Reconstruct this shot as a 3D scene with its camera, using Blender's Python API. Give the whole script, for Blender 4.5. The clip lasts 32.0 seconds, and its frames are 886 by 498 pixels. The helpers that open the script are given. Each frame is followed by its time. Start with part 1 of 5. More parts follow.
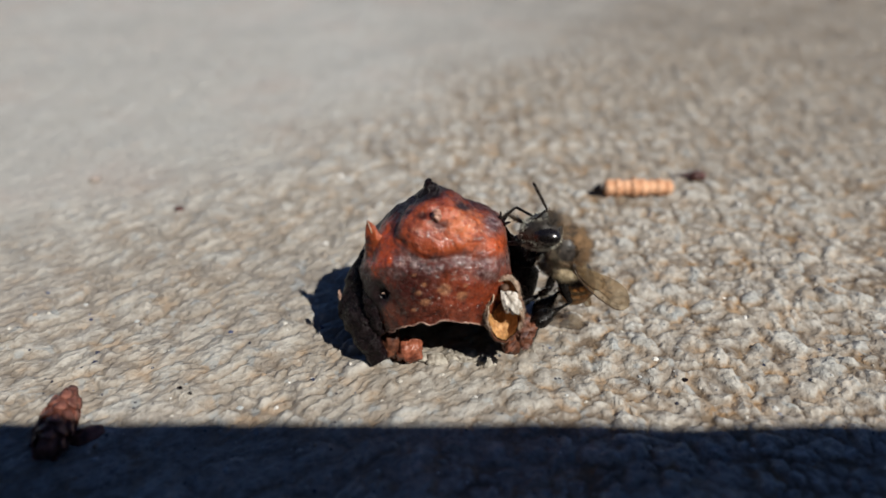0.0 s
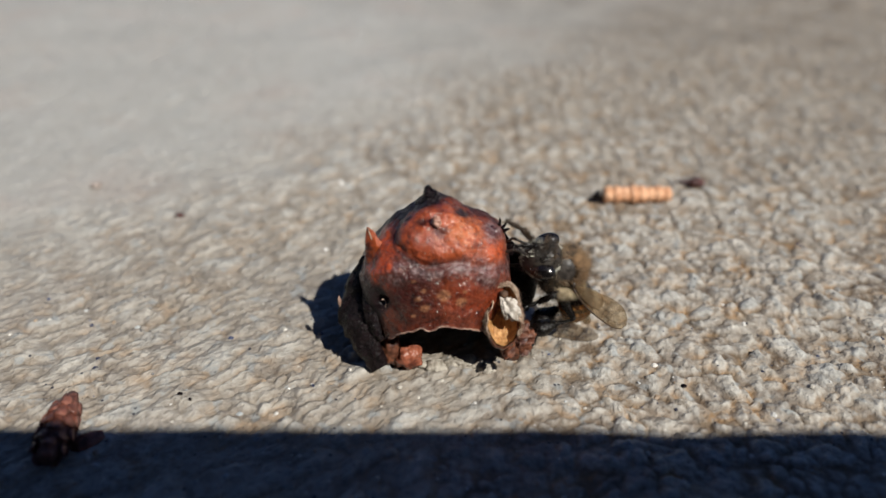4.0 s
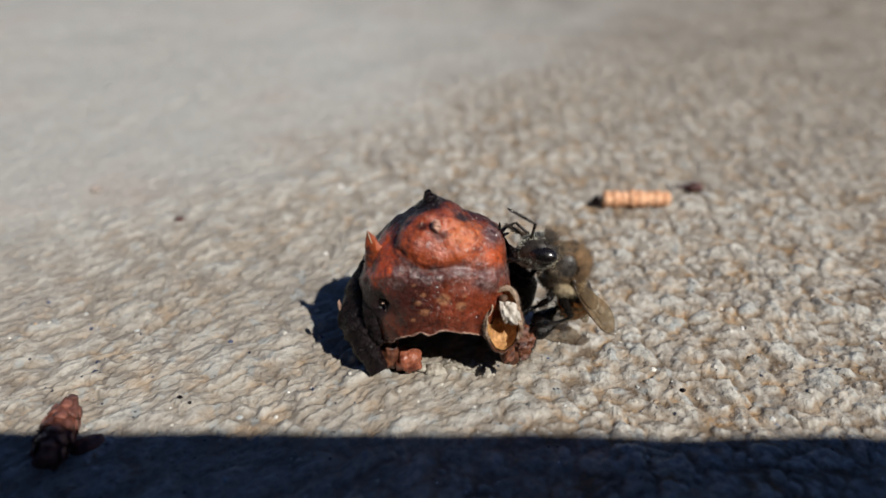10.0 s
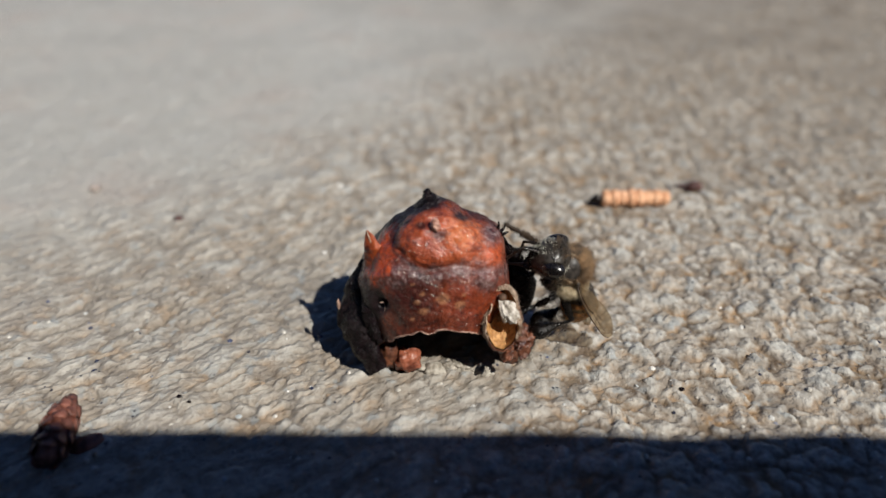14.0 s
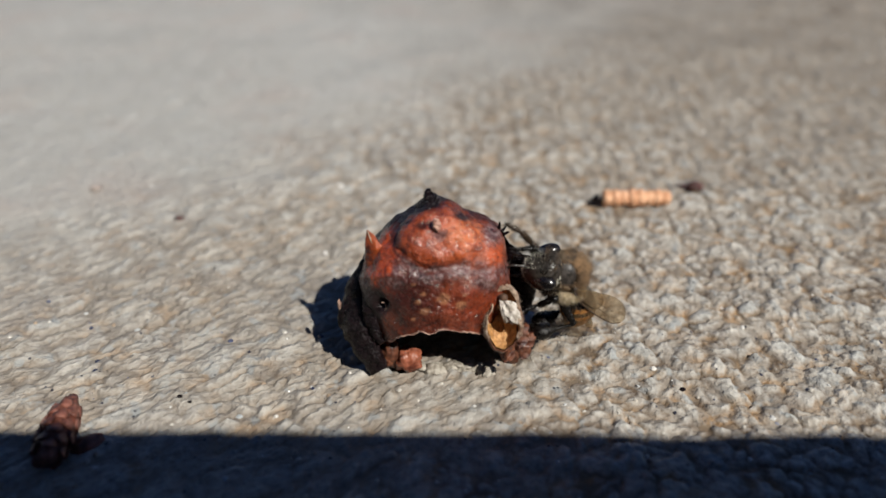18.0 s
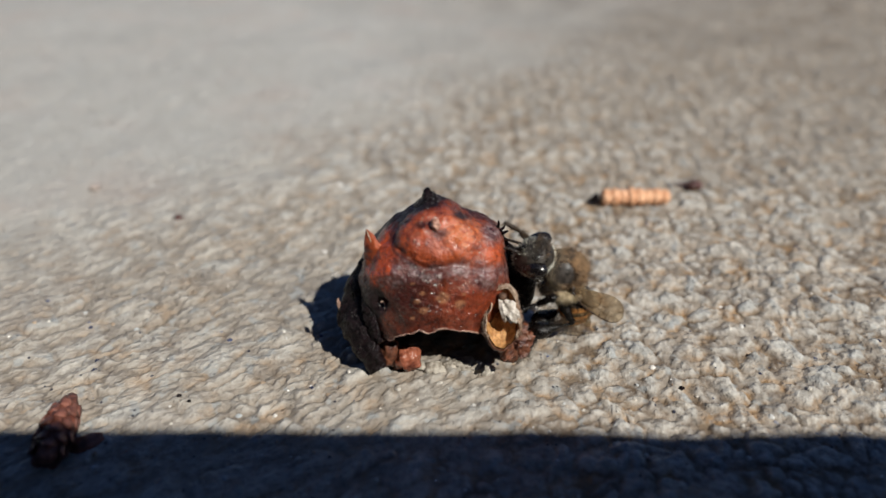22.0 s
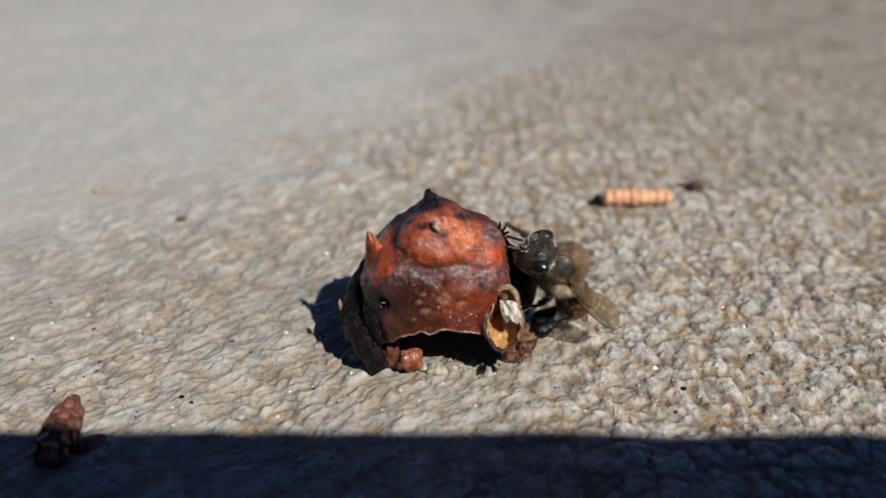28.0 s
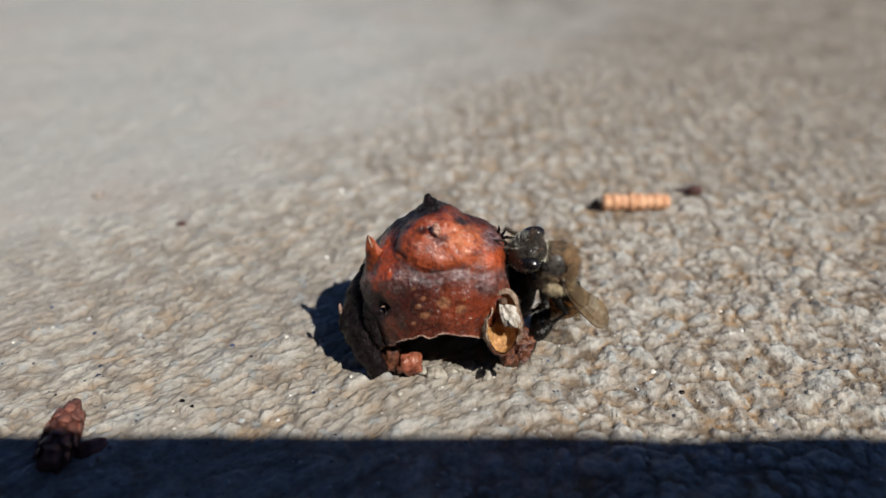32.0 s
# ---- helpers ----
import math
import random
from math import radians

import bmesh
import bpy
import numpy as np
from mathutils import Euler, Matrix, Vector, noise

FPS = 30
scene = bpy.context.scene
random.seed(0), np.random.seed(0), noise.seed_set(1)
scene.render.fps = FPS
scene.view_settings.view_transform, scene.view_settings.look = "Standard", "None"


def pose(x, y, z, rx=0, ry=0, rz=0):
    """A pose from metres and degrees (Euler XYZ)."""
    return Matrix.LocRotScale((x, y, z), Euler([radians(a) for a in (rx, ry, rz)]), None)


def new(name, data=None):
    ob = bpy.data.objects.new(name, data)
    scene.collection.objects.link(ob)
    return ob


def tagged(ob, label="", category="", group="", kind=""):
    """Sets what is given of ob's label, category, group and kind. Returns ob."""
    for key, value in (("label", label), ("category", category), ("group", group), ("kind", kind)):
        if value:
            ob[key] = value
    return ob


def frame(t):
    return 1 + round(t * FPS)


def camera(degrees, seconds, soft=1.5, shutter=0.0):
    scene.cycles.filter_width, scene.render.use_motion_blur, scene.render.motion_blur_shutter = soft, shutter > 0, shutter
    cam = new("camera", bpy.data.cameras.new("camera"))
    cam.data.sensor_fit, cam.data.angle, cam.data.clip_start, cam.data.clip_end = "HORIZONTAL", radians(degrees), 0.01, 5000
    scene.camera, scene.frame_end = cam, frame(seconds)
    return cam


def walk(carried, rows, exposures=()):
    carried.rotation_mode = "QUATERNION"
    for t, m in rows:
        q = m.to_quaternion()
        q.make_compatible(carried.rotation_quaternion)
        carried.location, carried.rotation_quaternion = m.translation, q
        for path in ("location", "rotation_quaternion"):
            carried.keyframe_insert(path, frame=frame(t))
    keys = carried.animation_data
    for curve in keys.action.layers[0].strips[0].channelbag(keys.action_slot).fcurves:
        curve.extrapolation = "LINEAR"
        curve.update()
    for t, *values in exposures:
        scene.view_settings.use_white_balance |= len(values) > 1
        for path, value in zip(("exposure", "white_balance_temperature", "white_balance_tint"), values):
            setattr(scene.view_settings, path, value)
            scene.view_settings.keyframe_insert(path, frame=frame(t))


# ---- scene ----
cam = camera(62.0, 32.0, soft=1.5)
cam.data.dof.use_dof = True
cam.data.dof.focus_distance = 0.0725
cam.data.dof.aperture_fstop = 15.0
walk(cam, [
    (0.0, pose(0.000104, -0.060620, 0.049119, 57.3386, 0, 0.1646) @ pose(0, 0, 0, 0, 0, -0.2233)),
    (0.5, pose(0.000108, -0.060639, 0.049143, 57.4005, 0, 0.1250) @ pose(0, 0, 0, 0, 0, -0.2185)),
    (1.0, pose(0.000111, -0.060665, 0.049175, 57.4290, 0, 0.1584) @ pose(0, 0, 0, 0, 0, -0.2111)),
    (1.5, pose(0.000113, -0.060698, 0.049209, 57.5761, 0, 0.1732) @ pose(0, 0, 0, 0, 0, -0.2022)),
    (2.0, pose(0.000116, -0.060733, 0.049241, 57.6427, 0, 0.1850) @ pose(0, 0, 0, 0, 0, -0.1943)),
    (2.5, pose(0.000120, -0.060768, 0.049263, 57.6816, 0, 0.1278) @ pose(0, 0, 0, 0, 0, -0.1885)),
    (3.0, pose(0.000124, -0.060799, 0.049274, 57.6650, 0, 0.1253) @ pose(0, 0, 0, 0, 0, -0.1840)),
    (3.5, pose(0.000126, -0.060826, 0.049278, 57.7586, 0, 0.1283) @ pose(0, 0, 0, 0, 0, -0.1783)),
    (5.5, pose(0.000053, -0.060932, 0.049312, 57.8799, 0, 0.1424) @ pose(0, 0, 0, 0, 0, -0.0974)),
    (6.0, pose(0.000032, -0.060956, 0.049318, 57.9027, 0, 0.1197) @ pose(0, 0, 0, 0, 0, -0.0784)),
    (6.5, pose(0.000014, -0.060977, 0.049329, 58.0207, 0, 0.0912) @ pose(0, 0, 0, 0, 0, -0.0580)),
    (7.0, pose(0.000001, -0.060993, 0.049344, 58.0402, 0, 0.0856) @ pose(0, 0, 0, 0, 0, -0.0371)),
    (7.5, pose(-0.000005, -0.061002, 0.049361, 58.0515, 0, 0.0744) @ pose(0, 0, 0, 0, 0, -0.0194)),
    (8.0, pose(-0.000004, -0.061006, 0.049376, 58.0160, 0, -0.0024) @ pose(0, 0, 0, 0, 0, -0.0075)),
    (8.5, pose(0.000000, -0.061007, 0.049388, 57.9431, 0, 0.0043) @ pose(0, 0, 0, 0, 0, -0.0009)),
    (9.0, pose(0.000003, -0.061009, 0.049398, 58.0046, 0, 0.0023) @ pose(0, 0, 0, 0, 0, 0.0033)),
    (9.5, pose(0.000005, -0.061013, 0.049408, 58.0705, 0, 0.0049) @ pose(0, 0, 0, 0, 0, 0.0075)),
    (10.0, pose(0.000005, -0.061019, 0.049417, 58.1294, 0, 0.0050) @ pose(0, 0, 0, 0, 0, 0.0126)),
    (10.5, pose(0.000003, -0.061024, 0.049423, 58.1191, 0, 0.0011) @ pose(0, 0, 0, 0, 0, 0.0183)),
    (11.0, pose(0.000001, -0.061029, 0.049424, 57.9983, 0, -0.0009) @ pose(0, 0, 0, 0, 0, 0.0244)),
    (11.5, pose(0.000001, -0.061036, 0.049421, 58.0200, 0, 0.0094) @ pose(0, 0, 0, 0, 0, 0.0297)),
    (12.0, pose(0.000002, -0.061044, 0.049418, 58.0425, 0, 0.0033) @ pose(0, 0, 0, 0, 0, 0.0327)),
    (12.5, pose(0.000008, -0.061051, 0.049416, 58.1170, 0, 0.0106) @ pose(0, 0, 0, 0, 0, 0.0314)),
    (13.0, pose(0.000017, -0.061057, 0.049417, 58.0833, 0, 0.0124) @ pose(0, 0, 0, 0, 0, 0.0268)),
    (13.5, pose(0.000026, -0.061060, 0.049419, 58.0905, 0, -0.0337) @ pose(0, 0, 0, 0, 0, 0.0218)),
    (14.0, pose(0.000035, -0.061058, 0.049418, 58.0774, 0, -0.0477) @ pose(0, 0, 0, 0, 0, 0.0186)),
    (14.5, pose(0.000043, -0.061049, 0.049411, 58.0257, 0, -0.0301) @ pose(0, 0, 0, 0, 0, 0.0152)),
    (16.5, pose(0.000058, -0.060966, 0.049321, 57.7207, 0, -0.0869) @ pose(0, 0, 0, 0, 0, -0.0405)),
    (17.0, pose(0.000043, -0.060977, 0.049342, 57.9161, 0, -0.0423) @ pose(0, 0, 0, 0, 0, -0.0338)),
    (17.5, pose(0.000029, -0.060990, 0.049367, 58.0806, 0, 0.0256) @ pose(0, 0, 0, 0, 0, -0.0241)),
    (18.0, pose(0.000019, -0.061002, 0.049390, 58.0725, 0, 0.0162) @ pose(0, 0, 0, 0, 0, -0.0146)),
    (18.5, pose(0.000012, -0.061014, 0.049405, 58.0679, 0, 0.0103) @ pose(0, 0, 0, 0, 0, -0.0065)),
    (19.0, pose(0.000010, -0.061025, 0.049413, 58.0678, 0, 0.0128) @ pose(0, 0, 0, 0, 0, 0.0004)),
    (19.5, pose(0.000010, -0.061035, 0.049413, 58.0720, 0, 0.0077) @ pose(0, 0, 0, 0, 0, 0.0059)),
    (20.0, pose(0.000015, -0.061042, 0.049410, 58.1121, 0, 0.0212) @ pose(0, 0, 0, 0, 0, 0.0078)),
    (20.5, pose(0.000023, -0.061044, 0.049407, 58.0883, 0, 0.0190) @ pose(0, 0, 0, 0, 0, 0.0043)),
    (21.0, pose(0.000036, -0.061039, 0.049405, 58.0830, 0, 0.0290) @ pose(0, 0, 0, 0, 0, -0.0047)),
    (21.5, pose(0.000050, -0.061030, 0.049405, 58.0739, 0, -0.0032) @ pose(0, 0, 0, 0, 0, -0.0177)),
    (22.0, pose(0.000060, -0.061020, 0.049403, 58.0005, 0, -0.0276) @ pose(0, 0, 0, 0, 0, -0.0331)),
    (22.5, pose(0.000067, -0.061016, 0.049403, 57.9012, 0, -0.0109) @ pose(0, 0, 0, 0, 0, -0.0510)),
    (23.0, pose(0.000072, -0.061019, 0.049404, 58.0055, 0, 0.0570) @ pose(0, 0, 0, 0, 0, -0.0736)),
    (23.5, pose(0.000078, -0.061030, 0.049407, 58.0773, 0, 0.0773) @ pose(0, 0, 0, 0, 0, -0.1025)),
    (24.0, pose(0.000087, -0.061043, 0.049409, 58.0549, 0, 0.0616) @ pose(0, 0, 0, 0, 0, -0.1361)),
    (24.5, pose(0.000097, -0.061056, 0.049409, 58.1433, 0, 0.1077) @ pose(0, 0, 0, 0, 0, -0.1692)),
    (25.0, pose(0.000107, -0.061065, 0.049405, 58.1498, 0, 0.1656) @ pose(0, 0, 0, 0, 0, -0.1971)),
    (25.5, pose(0.000119, -0.061069, 0.049397, 58.1927, 0, 0.1917) @ pose(0, 0, 0, 0, 0, -0.2205)),
    (27.5, pose(0.000249, -0.061068, 0.049402, 58.0184, 0, 0.2766) @ pose(0, 0, 0, 0, 0, -0.3456)),
    (28.0, pose(0.000266, -0.061105, 0.049433, 58.0939, 0, 0.2887) @ pose(0, 0, 0, 0, 0, -0.3557)),
    (28.5, pose(0.000277, -0.061148, 0.049464, 58.4089, 0, 0.2861) @ pose(0, 0, 0, 0, 0, -0.3619)),
    (29.0, pose(0.000283, -0.061189, 0.049490, 58.4546, 0, 0.2948) @ pose(0, 0, 0, 0, 0, -0.3654)),
    (29.5, pose(0.000283, -0.061221, 0.049511, 58.4990, 0, 0.2925) @ pose(0, 0, 0, 0, 0, -0.3648)),
    (30.0, pose(0.000278, -0.061251, 0.049533, 58.4324, 0, 0.2910) @ pose(0, 0, 0, 0, 0, -0.3590)),
    (30.5, pose(0.000268, -0.061289, 0.049560, 58.4139, 0, 0.2506) @ pose(0, 0, 0, 0, 0, -0.3495)),
    (31.0, pose(0.000255, -0.061340, 0.049591, 58.6186, 0, 0.2572) @ pose(0, 0, 0, 0, 0, -0.3391)),
    (31.5, pose(0.000242, -0.061403, 0.049623, 58.5940, 0, 0.2436) @ pose(0, 0, 0, 0, 0, -0.3300)),
    (32.0, pose(0.000228, -0.061468, 0.049653, 58.4366, 0, 0.2048) @ pose(0, 0, 0, 0, 0, -0.3227)),
])

# ---- light: clear sky, sun from the near right ----
SUN = Vector((0.65, -0.65, 1.0)).normalized()
world = bpy.data.worlds.new("sky")
scene.world = world
world.use_nodes = True
wn = world.node_tree.nodes
sky = wn.new("ShaderNodeTexSky")
sky.sky_type = 'NISHITA'
sky.sun_disc = False
sky.altitude = 3500.0
sky.dust_density = 0.1
sky.ozone_density = 4.0
sky.sun_elevation = math.asin(SUN.z)
sky.sun_rotation = math.atan2(SUN.x, SUN.y)
wn["Background"].inputs["Strength"].default_value = 0.052
deeper = wn.new("ShaderNodeHueSaturation")
deeper.inputs["Hue"].default_value = 0.507
deeper.inputs["Saturation"].default_value = 1.08
world.node_tree.links.new(sky.outputs["Color"], deeper.inputs["Color"])
world.node_tree.links.new(deeper.outputs["Color"], wn["Background"].inputs["Color"])
sun_data = bpy.data.lights.new("sun", 'SUN')
sun_data.energy = 4.6
sun_data.angle = radians(0.5)
sun_data.color = (1.0, 0.962, 0.888)
sun = new("sun", sun_data)
sun.rotation_euler = SUN.to_track_quat('Z', 'Y').to_euler()
scene.view_settings.exposure = 0.12


# ---- materials ----
class Nodes:
    """A small node material under construction."""

    def __init__(self, name, roughness=0.6, metallic=0.0, specular=0.5):
        self.mat = bpy.data.materials.new(name)
        self.mat.use_nodes = True
        self.tree = self.mat.node_tree
        self.out = self.tree.nodes["Material Output"]
        self.bsdf = self.tree.nodes["Principled BSDF"]
        self.bsdf.inputs["Roughness"].default_value = roughness
        self.bsdf.inputs["Metallic"].default_value = metallic
        self.bsdf.inputs["Specular IOR Level"].default_value = specular
        self.coord = self.tree.nodes.new("ShaderNodeTexCoord").outputs["Object"]

    def link(self, a, b):
        self.tree.links.new(a, b)

    def noise(self, per_mm, detail=4.0, rough=0.55, vector=None):
        n = self.tree.nodes.new("ShaderNodeTexNoise")
        n.inputs["Scale"].default_value = per_mm * 1000.0
        n.inputs["Detail"].default_value = detail
        n.inputs["Roughness"].default_value = rough
        self.link(vector or self.coord, n.inputs["Vector"])
        return n.outputs["Fac"]

    def cells(self, per_mm, feature='F1', out="Distance"):
        n = self.tree.nodes.new("ShaderNodeTexVoronoi")
        n.feature = feature
        n.inputs["Scale"].default_value = per_mm * 1000.0
        self.link(self.coord, n.inputs["Vector"])
        return n.outputs[out]

    def stretch(self, x, y, z):
        n = self.tree.nodes.new("ShaderNodeMapping")
        n.inputs["Scale"].default_value = (x, y, z)
        self.link(self.coord, n.inputs["Vector"])
        return n.outputs["Vector"]

    def ramp(self, fac, *stops):
        n = self.tree.nodes.new("ShaderNodeValToRGB")
        e = n.color_ramp.elements
        while len(e) < len(stops):
            e.new(0.5)
        for el, (pos, col) in zip(e, stops):
            el.position = pos
            el.color = (*col, 1.0) if len(col) == 3 else col
        self.link(fac, n.inputs["Fac"])
        return n.outputs["Color"]

    def fade(self, fac, low, high, a=0.0, b=1.0):
        n = self.tree.nodes.new("ShaderNodeMapRange")
        n.inputs["From Min"].default_value = low
        n.inputs["From Max"].default_value = high
        n.inputs["To Min"].default_value = a
        n.inputs["To Max"].default_value = b
        self.link(fac, n.inputs["Value"])
        return n.outputs["Result"]

    def math(self, op, a, b):
        n = self.tree.nodes.new("ShaderNodeMath")
        n.operation = op
        for socket, v in zip(n.inputs, (a, b)):
            if isinstance(v, (int, float)):
                socket.default_value = v
            else:
                self.link(v, socket)
        return n.outputs["Value"]

    def mix(self, fac, a, b, blend='MIX'):
        n = self.tree.nodes.new("ShaderNodeMix")
        n.data_type = 'RGBA'
        n.blend_type = blend
        for socket, v in ((n.inputs["Factor"], fac), (n.inputs[6], a), (n.inputs[7], b)):
            if isinstance(v, (int, float)):
                socket.default_value = v
            elif isinstance(v, tuple):
                socket.default_value = (*v, 1.0)
            else:
                self.link(v, socket)
        return n.outputs[2]

    def attribute(self, name, out="Color"):
        n = self.tree.nodes.new("ShaderNodeAttribute")
        n.attribute_name = name
        return n.outputs[out]

    def color(self, c):
        if isinstance(c, tuple):
            self.bsdf.inputs["Base Color"].default_value = (*c, 1.0)
        else:
            self.link(c, self.bsdf.inputs["Base Color"])
        return self

    def roughness(self, r):
        self.link(r, self.bsdf.inputs["Roughness"])
        return self

    def bump(self, height, mm, strength=1.0):
        n = self.tree.nodes.new("ShaderNodeBump")
        n.inputs["Strength"].default_value = strength
        n.inputs["Distance"].default_value = mm * 0.001
        self.link(height, n.inputs["Height"])
        self.link(n.outputs["Normal"], self.bsdf.inputs["Normal"])
        return self


def concrete_material():
    n = Nodes("weathered_concrete", 0.75, specular=0.4)
    worn, slant = n.attribute("worn", "Fac"), n.attribute("slant", "Fac")
    split = n.tree.nodes.new("ShaderNodeSeparateXYZ")
    n.link(n.coord, split.inputs["Vector"])
    turn = n.tree.nodes.new("ShaderNodeMapping")
    turn.vector_type = 'TEXTURE'
    turn.inputs["Rotation"].default_value = (0, 0, radians(37))
    turn.inputs["Scale"].default_value = (1.8, 1.0, 1.0)
    n.link(n.coord, turn.inputs["Vector"])
    # each lump its own tone, from chalky cement to grey and tan stone
    base = n.ramp(n.attribute("pebble", "Fac"), (0.0, (0.328, 0.294, 0.249)), (0.25, (0.485, 0.452, 0.400)), (0.40, (0.367, 0.348, 0.308)),
                  (0.55, (0.551, 0.524, 0.472)), (0.70, (0.407, 0.367, 0.308)), (0.84, (0.432, 0.439, 0.420)), (1.0, (0.301, 0.321, 0.321)))
    fine = n.math('ADD', n.math('MULTIPLY', n.noise(1.4, 3.0, 0.6), n.math('SUBTRACT', 1.0, slant)),
                  n.math('MULTIPLY', n.noise(1.7, 3.5, 0.65, turn.outputs["Vector"]), slant))
    base = n.mix(0.48, base, n.ramp(fine, (0.34, (0.131, 0.111, 0.088)), (0.44, (0.328, 0.305, 0.269)), (0.58, (0.563, 0.541, 0.495))))
    # brown silt in drifts, also painting shade between the lumps, and rusty blotches
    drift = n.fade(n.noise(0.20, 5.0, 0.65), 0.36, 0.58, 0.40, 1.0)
    silt_shade = n.math('MULTIPLY', n.fade(n.attribute("silt_shade", "Fac"), 0.04, 0.58), drift)
    blotch = n.math('MULTIPLY', n.fade(n.noise(0.13, 5.0, 0.68), 0.50, 0.60), n.fade(n.noise(0.7, 4.0, 0.65), 0.42, 0.58, 0.1, 0.8))
    blotch = n.math('MULTIPLY', blotch, n.math('MULTIPLY', worn, n.fade(slant, 0.0, 1.0, 0.9, 0.45)))
    dirt = n.math('MAXIMUM', n.math('MULTIPLY', silt_shade, n.fade(slant, 0.0, 1.0, 1.0, 0.8)), blotch)
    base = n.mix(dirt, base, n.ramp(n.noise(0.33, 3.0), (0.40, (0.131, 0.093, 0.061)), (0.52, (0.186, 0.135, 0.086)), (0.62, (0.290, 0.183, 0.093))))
    # the smooth skin is pale and cool, with faint pinkish stains; farther right it is browned
    skin = n.ramp(n.noise(0.05, 5.0, 0.6), (0.40, (0.376, 0.380, 0.366)), (0.52, (0.414, 0.414, 0.397)), (0.66, (0.414, 0.376, 0.352)))
    base = n.mix(n.fade(worn, 0.30, 0.95, 0.76, 0.0), base, skin)
    far = n.math('ADD', split.outputs["X"], n.math('MULTIPLY', split.outputs["Y"], 0.50))
    far = n.math('ADD', far, n.math('MULTIPLY', n.fade(n.noise(0.018, 4.0), 0.35, 0.65, -1.0, 1.0), 0.02))
    brown = n.math('MULTIPLY', n.fade(far, 0.030, 0.115, 0.0, 0.66), n.fade(split.outputs["Y"], 0.01, 0.06))
    brown = n.math('MULTIPLY', brown, n.math('MULTIPLY', n.fade(split.outputs["X"], 0.35, 1.0, 1.0, 0.0), n.fade(split.outputs["Y"], 0.45, 1.3, 1.0, 0.0)))
    base = n.mix(brown, base, n.ramp(n.noise(0.10, 5.0), (0.4, (0.166, 0.138, 0.107)), (0.6, (0.262, 0.231, 0.193))))
    tan = n.math('MULTIPLY', n.math('MULTIPLY', slant, worn), n.fade(n.noise(0.045, 4.0, 0.6), 0.40, 0.60, 0.12, 0.42))
    base = n.mix(tan, base, (0.220, 0.195, 0.165))
    cool = n.fade(n.noise(0.5, 2.5), 0.60, 0.68, 0.0, 0.5)
    base = n.mix(n.math('MULTIPLY', cool, worn), base, (0.290, 0.324, 0.338))
    grit = n.fade(n.cells(0.8), 0.09, 0.15, 1.0, 0.0)
    base = n.mix(n.math('MULTIPLY', grit, n.fade(n.noise(0.25), 0.55, 0.59)), base, (0.034, 0.034, 0.045))
    n.color(base)
    n.roughness(n.fade(n.noise(0.8, 2.0), 0.38, 0.66, 0.85, 0.42))
    relief = n.math('ADD', fine, n.math('MULTIPLY', n.noise(4.0, 2.0, 0.6), 0.18))
    n.bump(n.math('MULTIPLY', relief, n.fade(worn, 0.15, 0.7, 0.45, 1.0)), 0.40, 1.0)
    return n.mat


def plain_material(name, dark, light, per_mm, roughness=0.6, bump=0.06, specular=0.5, vector=None):
    n = Nodes(name, roughness, specular=specular)
    v = n.stretch(*vector) if vector else None
    f = n.noise(per_mm, 5.0, 0.6, v)
    n.color(n.ramp(f, (0.38, dark), (0.6, light)))
    n.roughness(n.fade(n.noise(per_mm * 0.5, 2.0), 0.4, 0.6, roughness * 0.75, min(1.0, roughness * 1.25)))
    n.bump(n.noise(per_mm * 2.0, 4.0, 0.65, v), bump * 2.5)
    return n.mat


